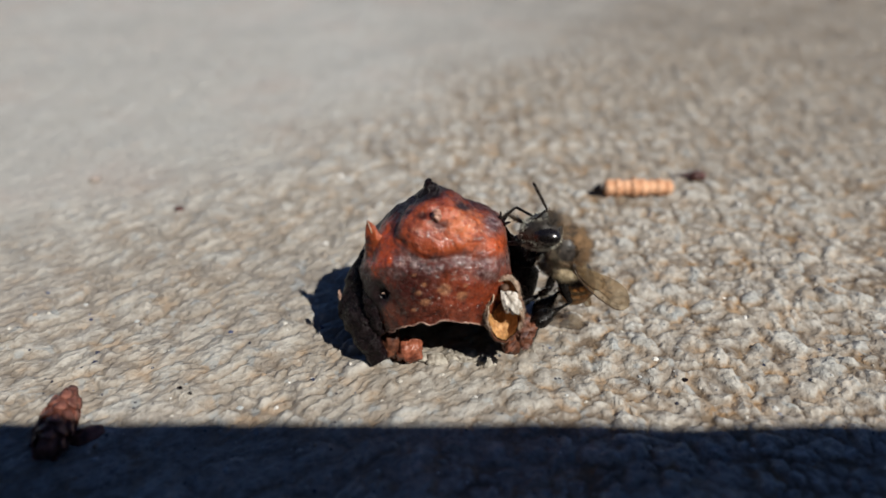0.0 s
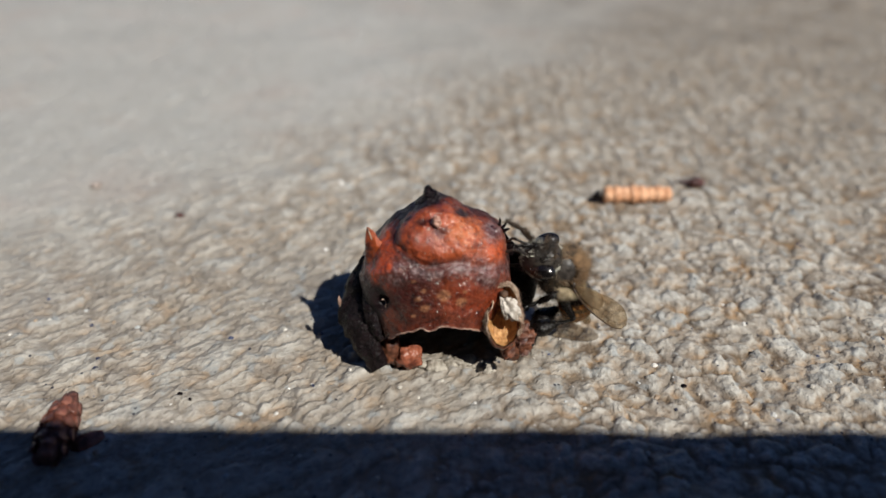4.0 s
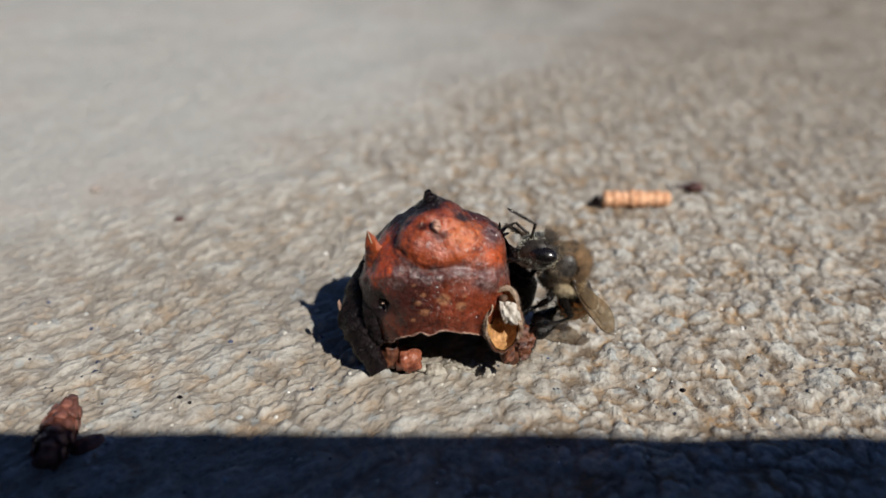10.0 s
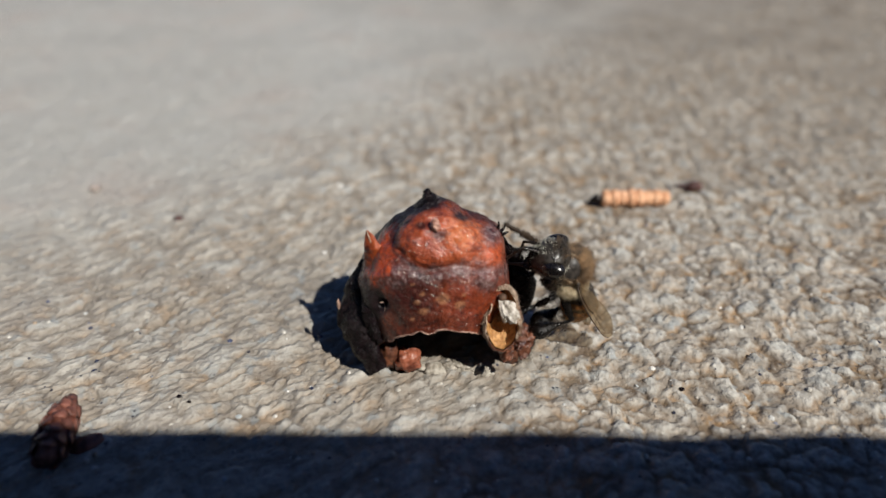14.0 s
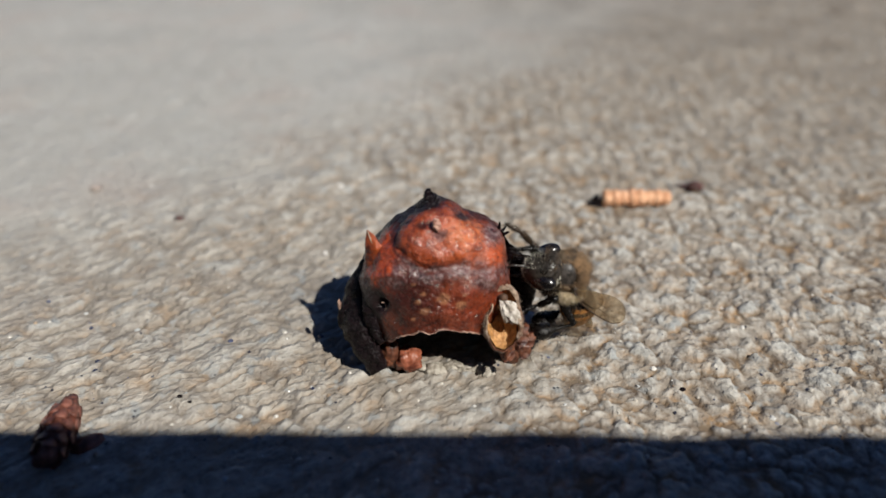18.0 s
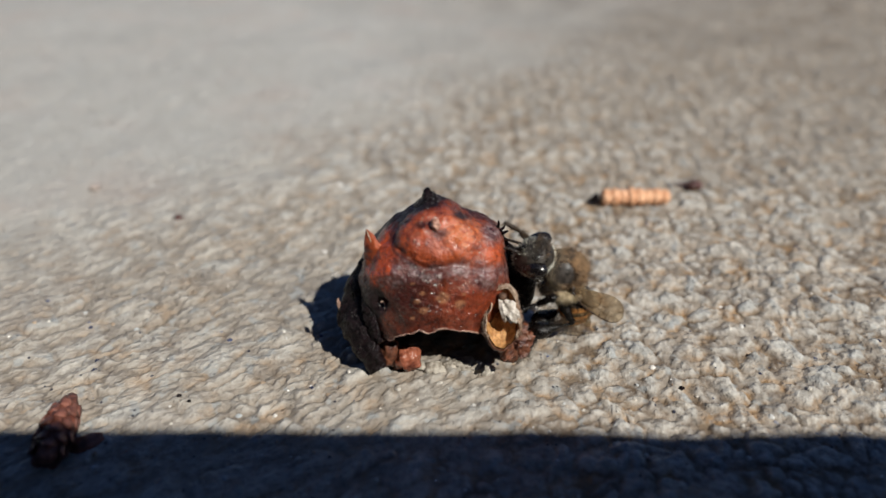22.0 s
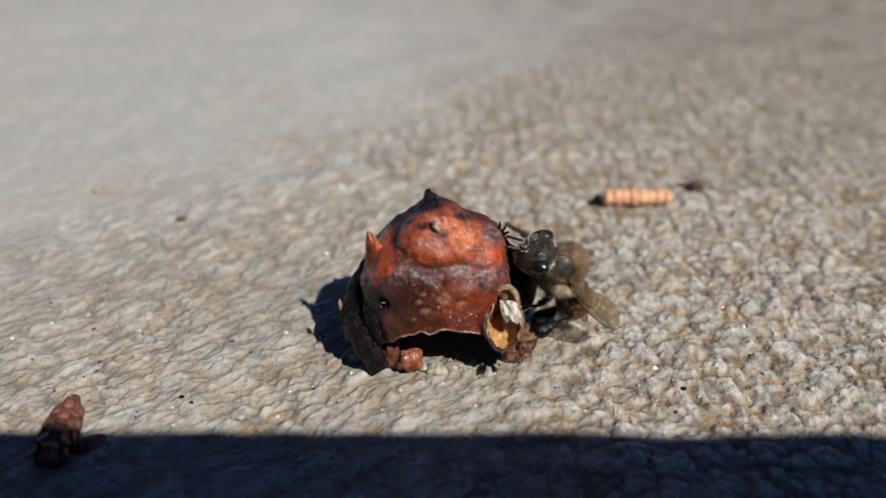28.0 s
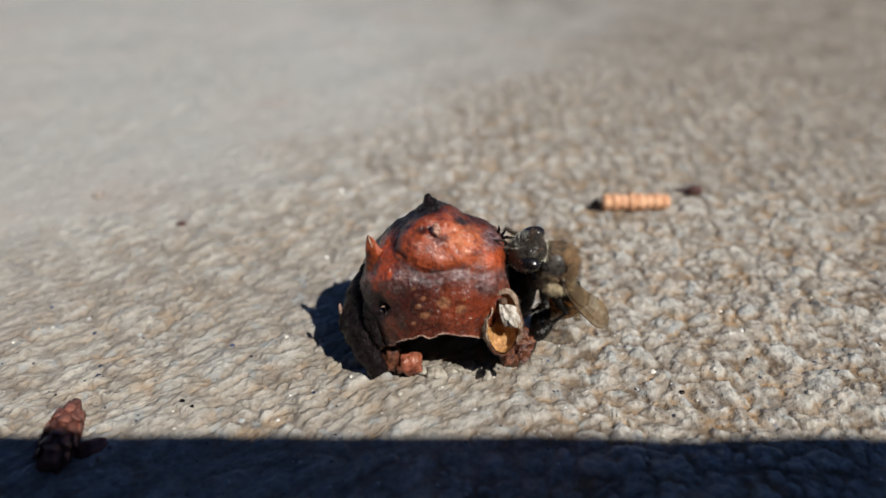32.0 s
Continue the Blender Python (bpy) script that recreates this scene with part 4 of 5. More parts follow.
def build_bee():
    rng = np.random.default_rng(4)
    bee = thing("honeybee", BEE_AT, "brown furry honeybee with folded wings clinging upright to a pod", "bee")
    BEE["bee"] = bee

    def thorax_form(u):
        return u * (1 + 0.05 * lumps(u * 1.5, 1.0, 2))[..., None]
    mid, size = (0.25, 0, -0.6), (1.85, 1.95, 1.95)
    part("thorax", Shape().ball(mid, size, 32, 22, thorax_form), CHITIN_DULL, bee, "black thorax with a bald shiny patch")

    def bald(u, edge=1.0):
        """Inside the bare patch on either flank of the back."""
        a, c = u[:, 0] - 0.12, 0.85 * u[:, 2] - 0.5 * np.abs(u[:, 1]) + 0.14
        return ((a / 0.47) ** 2 + (c / 0.58) ** 2 < edge) & (np.abs(u[:, 1]) > 0.3)
    inner = np.array(size) * 0.985
    roots, ways = ellipsoid_roots(rng, 13000, mid, inner, lambda u: ~bald(u, 1.0 + 0.35 * rng.uniform(-1, 1, len(u))) & (u[:, 2] > -0.8) & (u[:, 0] > -0.25 + 0.2 * rng.uniform(-1, 1, len(u))))
    back = np.clip((roots[:, 0] - 0.2) / 1.6, 0, 1)
    ways = ways + rng.normal(size=ways.shape) * 0.25 + np.array([0.2, 0, -0.15])
    part("thorax_fur", Shape().hairs(roots, ways, rng.uniform(0.35, 1.2, len(roots)) * (0.38 + 0.9 * back), 0.025), FUR_RUST, bee, "rusty brown fur")
    roots, ways = ellipsoid_roots(rng, 4500, mid, inner, lambda u: ~bald(u, 1.0 + 0.3 * rng.uniform(-1, 1, len(u))) & (u[:, 2] > -0.8) & (u[:, 0] < 0.1 + 0.25 * rng.uniform(-1, 1, len(u))) & (u[:, 0] > -0.8))
    ways = ways + rng.normal(size=ways.shape) * 0.3 + np.array([0.1, 0, 0.1])
    part("shoulder_fur", Shape().hairs(roots, ways, rng.uniform(0.25, 0.65, len(roots)), 0.015), FUR_TAN, bee, "short grey-tan fur")
    roots, ways = ellipsoid_roots(rng, 15000, (0.15, -0.05, -2.35), (1.95, 2.15, 0.7), lambda u: (u[:, 2] < 0.9) & (u[:, 0] > -0.30 + 0.3 * rng.uniform(-1, 1, len(u))))
    ways = ways * np.array([1, 1, 0.3]) + rng.normal(size=ways.shape) * 0.22 + np.array([0, -0.1, -0.55])
    part("collar_fur", Shape().hairs(roots, ways, rng.uniform(0.3, 0.95, len(roots)), 0.016), FUR_PALE, bee, "pale cream fur collar")
    roots, ways = ellipsoid_roots(rng, 5000, (-0.1, -0.05, -2.0), (1.95, 2.0, 1.2), lambda u: (u[:, 0] < -0.15) & (u[:, 2] < 0.7))
    part("breast_fur", Shape().hairs(roots, ways + rng.normal(size=ways.shape) * 0.35 + np.array([0, 0, -0.3]), rng.uniform(0.2, 0.6, len(roots)), 0.014), FUR_DARK, bee, "short dark breast fur")
    part("waist", Shape().ball((0.1, 0, -2.5), (1.95, 2.0, 0.75), 24, 12), CHITIN, bee)
    part("tegula", Shape().ball((1.1, -1.9, -1.5), (0.3, 0.3, 0.32), 14, 10), CHITIN, bee)
    part("tegula", Shape().ball((1.1, 1.9, -1.5), (0.3, 0.3, 0.32), 14, 10), CHITIN, bee)

    # abdomen in overlapping rings along a bent axis
    t0 = np.linspace(0, 1, 5)
    axis = np.array([(0.8, 0.0, -2.4), (1.5, -0.1, -3.6), (1.7, -0.1, -4.9), (1.4, 0.2, -6.2), (0.7, 0.6, -7.4)])
    rad = np.array([0.9, 1.65, 1.75, 1.4, 0.25])
    steps = (0.0, 0.24, 0.42, 0.58, 0.74, 0.88, 1.0)
    for k in range(6):
        t = np.linspace(steps[k], min(1.0, steps[k + 1] + 0.02), 8)
        pts = np.stack([spline(t, t0, axis[:, i]) for i in range(3)], 1)
        r = spline(t, t0, rad) * np.linspace(0.97, 1.03, 8)
        shape = Shape().tube(pts, np.maximum(r, 0.06), 28)
        me = shape.mesh("abdomen_ring", [BAND, CHITIN])
        z = np.array([f.center.z for f in me.polygons])
        lo, hi = z.min(), z.max()
        me.polygons.foreach_set("material_index", ((hi - z) / (hi - lo) < (1.1, 0.62, 0.45, 0.5, 0.6, 0.7)[k]).astype(np.int32))
        ring = new("abdomen_ring", me)
        ring.parent = bee
    th = rng.normal(-0.7, 0.95, 3000)
    t = rng.choice((0.44, 0.60, 0.75, 0.87), 3000) + rng.normal(0, 0.028, 3000)
    pts = np.stack([spline(t, t0, axis[:, i]) for i in range(3)], 1)
    r = spline(t, t0, rad)
    out = np.stack([np.cos(th), np.sin(th), 0 * th], 1)
    part("abdomen_fur", Shape().hairs(pts + out * r[:, None] * 0.98, out * 0.6 + np.array([0, 0, -1.0]) + rng.normal(size=out.shape) * 0.2, rng.uniform(0.25, 0.6, 3000), 0.018), FUR_GOLD, bee, "bands of short golden fur")
    th = rng.normal(-0.9, 0.9, 1500)
    t = rng.uniform(0.12, 0.36, 1500)
    pts = np.stack([spline(t, t0, axis[:, i]) for i in range(3)], 1)
    out = np.stack([np.cos(th), np.sin(th), 0 * th], 1)
    part("waist_fur", Shape().hairs(pts + out * spline(t, t0, rad)[:, None] * 0.98, out * 0.8 + np.array([0, 0, -0.8]) + rng.normal(size=out.shape) * 0.3, rng.uniform(0.2, 0.5, 1500), 0.014), FUR_DARK, bee, "dark brown fur")

    # head, its own space at its middle: mouth towards -x, face upwards
    def grown(shape, k=HEAD_SIZE):
        shape.v = [q * k for q in shape.v]
        return shape

    def head_form(u):
        taper = 1 - 0.30 * np.clip(-u[..., 0], 0, 1)
        return np.stack([u[..., 0], u[..., 1] * taper, u[..., 2] * (1 - 0.12 * np.clip(-u[..., 0], 0, 1)) - 0.25 * np.clip(-u[..., 0], 0, 1) ** 2], -1)
    head = part("head", grown(Shape().ball((0, 0, 0.08), (1.75, 1.8, 1.42), 32, 22, head_form)), HEAD_SKIN, bee, "dark triangular head", (-1.75, 0.0, 1.75))
    BEE["head"] = head
    for side in (-1, 1):
        eye = Shape().ball((0, 0, 0), (1.15, 0.86, 0.74), 30, 20)
        p = eye.v[0]
        c, s = math.cos(0.16), math.sin(0.16)
        p[:, :] = np.stack([p[:, 0] * c - side * p[:, 1] * -s, p[:, 1] * c + side * p[:, 0] * s, p[:, 2]], 1) + np.array([0.28, side * 1.3, 0.22])
        part("eye", grown(eye), EYE, head, "glossy black compound eye")
        jaw = Shape().tube([(-1.3, side * 0.6, -0.45), (-1.85, side * 0.5, -0.6), (-2.25, side * 0.12, -0.7)], [0.3, 0.26, 0.08], 10, 0.6, smooth=3)
        part("mandible", grown(jaw), LEG, head)
        ant = Shape().tube([(0, 0, 0), (0.45, side * 0.15, 0.75), (0.88, side * 0.3, 1.5)], [0.15, 0.13, 0.15], 8, smooth=3)
        flag = [np.array((0.88, side * 0.3, 1.5)) + f * np.array((-2.0, side * 0.12, 2.4)) for f in np.linspace(0, 1, 11)]
        ant.tube(flag, [0.11 + 0.045 * min(1, i / 2) - 0.012 * (i % 2) for i in range(10)] + [0.06], 8, smooth=2)
        BEE["antenna", side] = part("antenna", ant, CHITIN, head, "thin elbowed black antenna", (-0.6 * HEAD_SIZE, side * 0.45 * HEAD_SIZE, 1.22 * HEAD_SIZE))
    tongue = Shape().tube([(-1.3, 0, -0.6), (-2.1, 0, -0.85), (-3.0, 0.05, -0.8), (-3.7, 0.05, -0.7)], [0.28, 0.2, 0.13, 0.05], 10, smooth=3)
    part("proboscis", grown(tongue), LEG_BROWN, head, "reddish brown tongue")
    for s in (-1, 0, 1):
        part("ocellus", grown(Shape().ball((1.05, s * 0.3, 1.22 - 0.06 * abs(s)), (0.12, 0.12, 0.1), 10, 8)), EYE, head)
    roots, ways = ellipsoid_roots(rng, 7000, (0, 0, 0.08), (1.73, 1.72, 1.38), lambda u: ((np.abs(u[:, 1]) < 0.5) & (u[:, 0] < 0.42) & (rng.uniform(0, 1, len(u)) < 0.22)) | ((u[:, 2] < np.where(np.abs(u[:, 1]) > 0.45, -0.02, -0.30)) & (rng.uniform(0, 1, len(u)) < 0.65)))
    roots[:, 2] -= 0.25 * 1.05 * np.clip(-roots[:, 0] / 1.6, 0, 1) ** 2
    roots[:, 1] *= 1 - 0.30 * np.clip(-roots[:, 0] / 1.6, 0, 1)
    part("face_fur", grown(Shape().hairs(roots, ways + rng.normal(size=ways.shape) * 0.35, rng.uniform(0.12, 0.36, len(roots)), 0.016)), FUR_SILVER, head, "short grey face fur")
    roots, ways = ellipsoid_roots(rng, 7000, (0, 0, 0.08), (1.73, 1.66, 1.38), lambda u: (u[:, 0] > 0.30) & (u[:, 2] > 0.45) & (np.abs(u[:, 1]) < 0.6))
    part("crown_fur", grown(Shape().hairs(roots, ways + rng.normal(size=ways.shape) * 0.3 + np.array([0.2, 0, 0.3]), rng.uniform(0.35, 1.0, len(roots)), 0.016)), FUR_DARK, head)

    # wings: blade along +x of their own space
    for side in (-1, 1):
        blade, u, lead, trail = wing_shape(7.6, 2.35)
        w = part("forewing", blade, WING, bee, "translucent brown veined forewing", (0.3, side * 1.8, -1.0))
        edge = Shape().tube(np.stack([u, lead, 0 * u + 0.02], 1)[::2], np.linspace(0.10, 0.035, 13), 6)
        part("vein", edge, VEIN, w)
        for f, stop in ((0.25, 22), (0.48, 19), (0.75, 15)):
            line = np.stack([u, lead + (trail - lead) * f + 0.08 * np.sin(u * 2.2 + f * 9), 0 * u + 0.03], 1)[1:stop:2]
            part("vein", Shape().tube(line, np.full(len(line), 0.036), 5), VEIN, w)
        for a, b, f0, f1 in ((0.42, 0.47, 0.0, 0.5), (0.62, 0.56, 0.0, 0.75), (0.75, 0.72, 0.02, 0.48)):
            i, j = int(a * 25), int(b * 25)
            pa = (u[i], lead[i] + (trail[i] - lead[i]) * f0, 0.03)
            pb = (u[j], lead[j] + (trail[j] - lead[j]) * f1, 0.03)
            part("vein", Shape().tube([pa, pb], [0.025, 0.025], 5), VEIN, w)
        BEE["wing", side] = w
        blade, u, lead, trail = wing_shape(3.9, 1.5)
        h = part("hindwing", blade, WING, bee, "", (0.1, side * 1.75, -1.3))
        part("vein", Shape().tube(np.stack([u, lead, 0 * u + 0.02], 1)[::2], np.linspace(0.05, 0.02, 13), 6), VEIN, h)
        BEE["hindwing", side] = h

    # legs: femur, tibia and tarsus of each
    for side in (-1, 1):
        for kind, (a, b, c) in (("fore", (2.4, 2.3, 2.1)), ("mid", (2.3, 2.2, 2.1)), ("hind", (4.0, 4.3, 2.7))):
            wide = 0.72 if kind == "hind" else 0.0
            mat = LEG_BROWN if (kind, side) == ("fore", 1) else LEG
            slim = {"fore": 0.85, "mid": 0.8, "hind": 0.9}[kind]
            femur = part("femur", leg_bone(a, slim * 0.50 + wide * 0.25, slim * 0.4), mat, bee)
            tibia = part("tibia", leg_bone(b, slim * 0.36, slim * 0.36 + wide, 0.65, wide), mat, bee)
            tarsus = part("tarsus", leg_bone(c, slim * 0.24 + wide * 1.1, 0.1, 0.7), mat, bee)
            if kind == "hind":
                z = rng.uniform(0.1, 1.0, 700)
                a0 = rng.uniform(0, 2 * np.pi, 700)
                out = np.stack([np.cos(a0), np.sin(a0), 0 * a0], 1)
                for bone, size in ((tibia, b), (tarsus, c)):
                    part("fuzz", Shape().hairs(out * 0.35 + np.array([0, 0, 1.0]) * (z * size)[:, None], out + np.array([0, 0, 0.8]) + rng.normal(size=out.shape) * 0.3, rng.uniform(0.3, 1.0, 700), 0.010), FUR_HIND, bone)
            BEE["leg", kind, side] = (femur, tibia, tarsus, a, b, c)


build_bee()


# ---- litter on the concrete ----
def build_catkin():
    at = (26.6, 29.0, on_ground(26.6, 29.0) + 1.25)
    cat = thing("catkin", at, "short ribbed orange-tan catkin lying on concrete", "catkin")
    for k in range(8):
        x = -4.0 + k * 1.15
        r = 1.22 - 0.05 * abs(k - 3) + 0.07 * math.sin(k * 2.3)
        s = Shape().tube([(x - 0.62, 0, 0), (x - 0.3, 0, 0), (x, 0, 0), (x + 0.3, 0, 0), (x + 0.62, 0, 0)], [r * 0.82, r * 0.98, r * 1.03, r * 0.96, r * 0.80], 18, smooth=2)
        p = s.v[0]
        ang = np.arctan2(p[:, 2], p[:, 1])
        p[:, 1:] *= (1 + 0.09 * np.cos(ang * 9 + k))[:, None]
        part("bract_ring", s, CATKIN, cat)
    part("stalk", Shape().tube([(-5.0, 0, 0), (-5.7, 0.1, -0.4), (-6.2, 0.2, -0.8)], [0.8, 0.55, 0.25], 10, smooth=3), HUSK_DARK, cat, "dark withered stalk")
    cat.rotation_euler = (0, radians(0.5), radians(1.5))


def build_seed():
    x, y = 36.2, 33.8
    seed = thing("seed", (x, y, on_ground(x, y) + 0.5), "small dark red seed with a thin stalk on concrete", "seed")
    part("body", Shape().ball((0, 0, 0), (1.25, 0.8, 0.75), 18, 12, lambda u: u * (1 + 0.2 * lumps(u * 2, 1, 4))[..., None]), SEED, seed)
    part("stalk", Shape().tube([(-1.0, 0, 0.1), (-2.2, 0.3, 0.0), (-3.2, 0.2, -0.3)], [0.3, 0.2, 0.08], 8, smooth=3), SEED, seed)


def build_bud():
    """A scaly bud lying on the ground, its thin end away from the shade block."""
    x, y = -33.6, -14.5
    bud = thing("scaly_bud", (x, y, on_ground(x, y) + 1.5), "reddish-brown scaly bud lying half in shade", "bud")
    part("core", Shape().tube([(0, -4.2, 0), (0, -1.5, 0), (0, 1.5, 0), (0, 4.3, 0)], [0.7, 1.35, 1.25, 0.45], 14, smooth=4), SCALE, bud)
    for k in range(8):
        for j in range(5):
            a = 2 * math.pi * (j + 0.5 * (k % 2)) / 5
            yy = -3.7 + k * 0.85
            r = 1.4 - 0.012 * (k - 3) ** 2 * 2.2
            if yy > 2.2:
                r *= 0.75
            n = np.array([math.cos(a), 0, math.sin(a)])
            u = np.array([-math.sin(a), 0, math.cos(a)])
            base = np.array([0, yy, 0]) + n * r * 0.82
            f = np.linspace(0, 1, 6)
            rows = []
            for q in f:
                w = 0.72 * math.sin(math.pi * (0.25 + 0.72 * q)) * (r / 1.4)
                c = base + np.array([0, 1.4 * q, 0]) + n * (0.20 * r * (1 - q * q) + 0.05)
                rows.append([c - u * w, c + n * 0.16 - u * w * 0.4, c + n * 0.16 + u * w * 0.4, c + u * w, c - n * 0.1])
            part("bud_scale", Shape().rings(rows), SCALE, bud)
    bud.rotation_euler = (radians(-4), 0, radians(9))


def build_flake():
    """A curled flake added for a brown patch in the shade beside the bud."""
    x, y = -31.5, -14.9
    rows = []
    for q in np.linspace(0, 1, 14):
        w = 1.05 * math.sin(math.pi * (0.12 + 0.80 * q)) ** 0.7
        f = np.linspace(-1, 1, 11)
        line = np.stack([-1.4 + 2.8 * q + 0.15 * np.sin(5 * f), w * f, 0.35 + 0.5 * (1 - f * f) * w + 0.25 * q], 1)
        line[:, 2] += 0.12 * lumps(line, 0.9, 91)
        rows.append(np.concatenate([line, line[::-1] - np.array([0, 0, 0.16])]))
    flake = new("brown_flake", Shape().rings(rows).mesh("brown_flake", SCALE))
    flake.location, flake.rotation_euler = Vector((x, y, on_ground(x, y) - 0.4)) * MM, (0, 0, radians(32))
    tagged(flake, "curled dark brown flake lying in shade", "bark flake")


def build_specks():
    for name, x, y, r, mat, label in (("dirt_crumb", -35.9, 26.4, 0.65, SEED, "tiny dark crumb of dirt on concrete"),
                                      ("dirt_crumb", -24.8, -9.4, 0.24, HUSK_DARK, "tiny black crumb of dirt on concrete"),
                                      ("dirt_crumb", -23.7, -10.0, 0.2, HUSK_DARK, "tiny black crumb of dirt on concrete"),
                                      ("dirt_crumb", 23.2, -7.6, 0.3, HUSK_DARK, "tiny black crumb of dirt on concrete"),
                                      ("dirt_crumb", -50.5, 34.6, 0.8, PINK, "small pinkish stone crumb in concrete")):
        c = thing(name, (x, y, on_ground(x, y) + r * 0.3), label, "crumb", "crumbs of dirt")
        part("lump", Shape().ball((0, 0, 0), (r, r * 0.8, r * 0.6), 14, 9, lambda u: u * (1 + 0.35 * lumps(u * 1.8, 1, x))[..., None]), mat, c)


def build_stones():
    """Pale grit stones under the front of the pod, half sunk in the concrete."""
    rng = np.random.default_rng(23)
    for x, y, r in ((-0.8, -4.6, 0.85), (0.9, -4.2, 0.7), (2.2, -3.9, 0.9), (3.4, -4.4, 0.85), (4.4, -4.9, 0.7), (-2.0, -4.4, 0.6)):
        k = rng.uniform(0, 50)
        stone = Shape().ball((0, 0, 0), (r * 1.25, r * rng.uniform(0.8, 1.2), r * 0.7), 26, 16, lambda u: u * (1 + 0.45 * lumps(u * 1.3, 1, k) + 0.18 * lumps(u * 3.4, 1, k + 9))[..., None])
        ob = new("grit_stone", stone.mesh("grit_stone", STONE))
        ob.location = Vector((x, y, on_ground(x, y) + 0.02 * r)) * MM
        tagged(ob, "pale rounded grit stone set in concrete", "stone", "grit stones under the pod")


def build_grains():
    """Loose mineral grains over the near concrete."""
    rng = np.random.default_rng(11)
    n = 1200
    x, y = rng.uniform(-46, 50, n), -22 + 92 * rng.uniform(0, 1, n) ** 1.5
    z = ground_height(x, y)
    r = 0.07 + 0.36 * rng.uniform(0, 1, n) ** 4
    s = Shape()
    th = np.arange(6) * np.pi / 3
    ring = np.array([(0.0, -0.55), (0.95, 0.0), (0.55, 0.5)])
    for i in range(n):
        j = rng.uniform(0.7, 1.2, (3, 6))
        rows = np.stack([np.stack([np.cos(th) * rr * j[q], np.sin(th) * rr * j[q] * 0.8, np.full(6, zz)], 1) for q, (rr, zz) in enumerate(((0.6, -0.5), (1.0, 0.0), (0.5, 0.45)))])
        c, q = math.cos(i), math.sin(i)
        rows = rows @ np.array([(c, q, 0), (-q, c, 0), (0, 0, 1)]).T
        s.rings(rows * r[i] + np.array([x[i], y[i], z[i] - 0.1 * r[i]]))
    tagged(new("sand", s.mesh("sand", GRAIN, False)), "loose mineral grains scattered on concrete", "sand", kind="stuff")


build_catkin()
build_seed()
build_bud()
build_flake()
build_specks()
build_stones()
build_grains()


# ---- what moves ----
def bee_pose(x, z, turn, lean=0.0, twist=0.0):
    """The bee, moved by x and z millimetres from its rest, turned in the plane of sight, leaning to the front, twisted about its length."""
    return pose((BEE_AT[0] + x) * MM, BEE_AT[1] * MM, (BEE_AT[2] + z) * MM, lean, turn, twist)


def head_pose(x, z, roll, pitch=0.0, yaw=0.0):
    return pose((-1.85 + x) * MM, -0.45 * MM, (0.9 + z) * MM, roll, pitch, yaw)


def antenna_pose(side, swing):
    return pose(-0.6 * HEAD_SIZE * MM, side * 0.45 * HEAD_SIZE * MM, 1.22 * HEAD_SIZE * MM, 0, swing, 0)


def frame_of(along, across, at):
    """A pose with x along one way and y near another."""
    x = Vector(along).normalized()
    z = x.cross(Vector(across)).normalized()
    return Matrix.Translation(Vector(at) * MM) @ Matrix((x, z.cross(x), z)).transposed().to_4x4()


def wing_pose(side, swing, cant, away=0.0):
    """The wing hangs from its root, swung out from the body's length and canted about its own."""
    a, c = radians(swing), radians(cant)
    along = (math.sin(a), side * 0.03 + away, -math.cos(a))
    flat = Vector((-math.cos(a), 0, -math.sin(a)))
    across = flat * math.cos(c) + Vector((0, side, 0)) * math.sin(c)
    return frame_of(along, across, (1.22, side * 1.95, -1.65))


HIND = pose(-0.1 * MM, -0.2 * MM, -0.12 * MM, 4, 0, 5)


def mirrored(m):
    """The pose of the other side's wing, its blade turned over."""
    flip = Matrix.Diagonal((1, -1, 1, 1))
    return flip @ m @ Matrix.Diagonal((1, 1, -1, 1))


def bone_pose(a, b, pole):
    """A pose at a with z towards b."""
    z = (Vector(b) - Vector(a)).normalized()
    x = (Vector(pole) - z * z.dot(Vector(pole))).normalized()
    return Matrix.Translation(Vector(a) * MM) @ Matrix((x, z.cross(x), z)).transposed().to_4x4()


LEGS = {  # hip in the bee's space; ankle and foot on the pod or the ground; the way the knee bends
    ("fore", 1): ((-1.2, 0.6, 0.3), (7.7, 0.6, 12.85), (5.9, 0.3, 14.1), (-0.2, 1.0, -0.2)),
    ("fore", -1): ((-1.2, -0.4, -0.1), (8.6, -1.4, 12.3), (6.5, -1.6, 12.3), (0.4, 0.2, -0.8)),
    ("mid", 1): ((-1.4, 0.8, -0.8), (8.7, 1.3, 7.2), (6.9, 1.4, 7.8), (0.0, 1.0, -0.6)),
    ("mid", -1): ((-0.8, -1.3, -3.0), (9.3, -2.7, 6.6), (7.8, -3.4, 6.4), (0.2, -0.8, 0.7)),
    ("hind", 1): ((-0.6, 0.9, -1.9), (9.4, -0.9, 2.7), (8.6, -1.3, 0.3), (1.0, 0.2, -0.6)),
    ("hind", -1): ((-0.5, -1.2, -1.9), (8.8, -3.0, 3.4), (8.3, -3.6, 0.7), (1.0, -0.25, -0.5))}


def BEE_LEGS():
    return [(k, v) for k, v in BEE.items() if k[0] == "leg"]


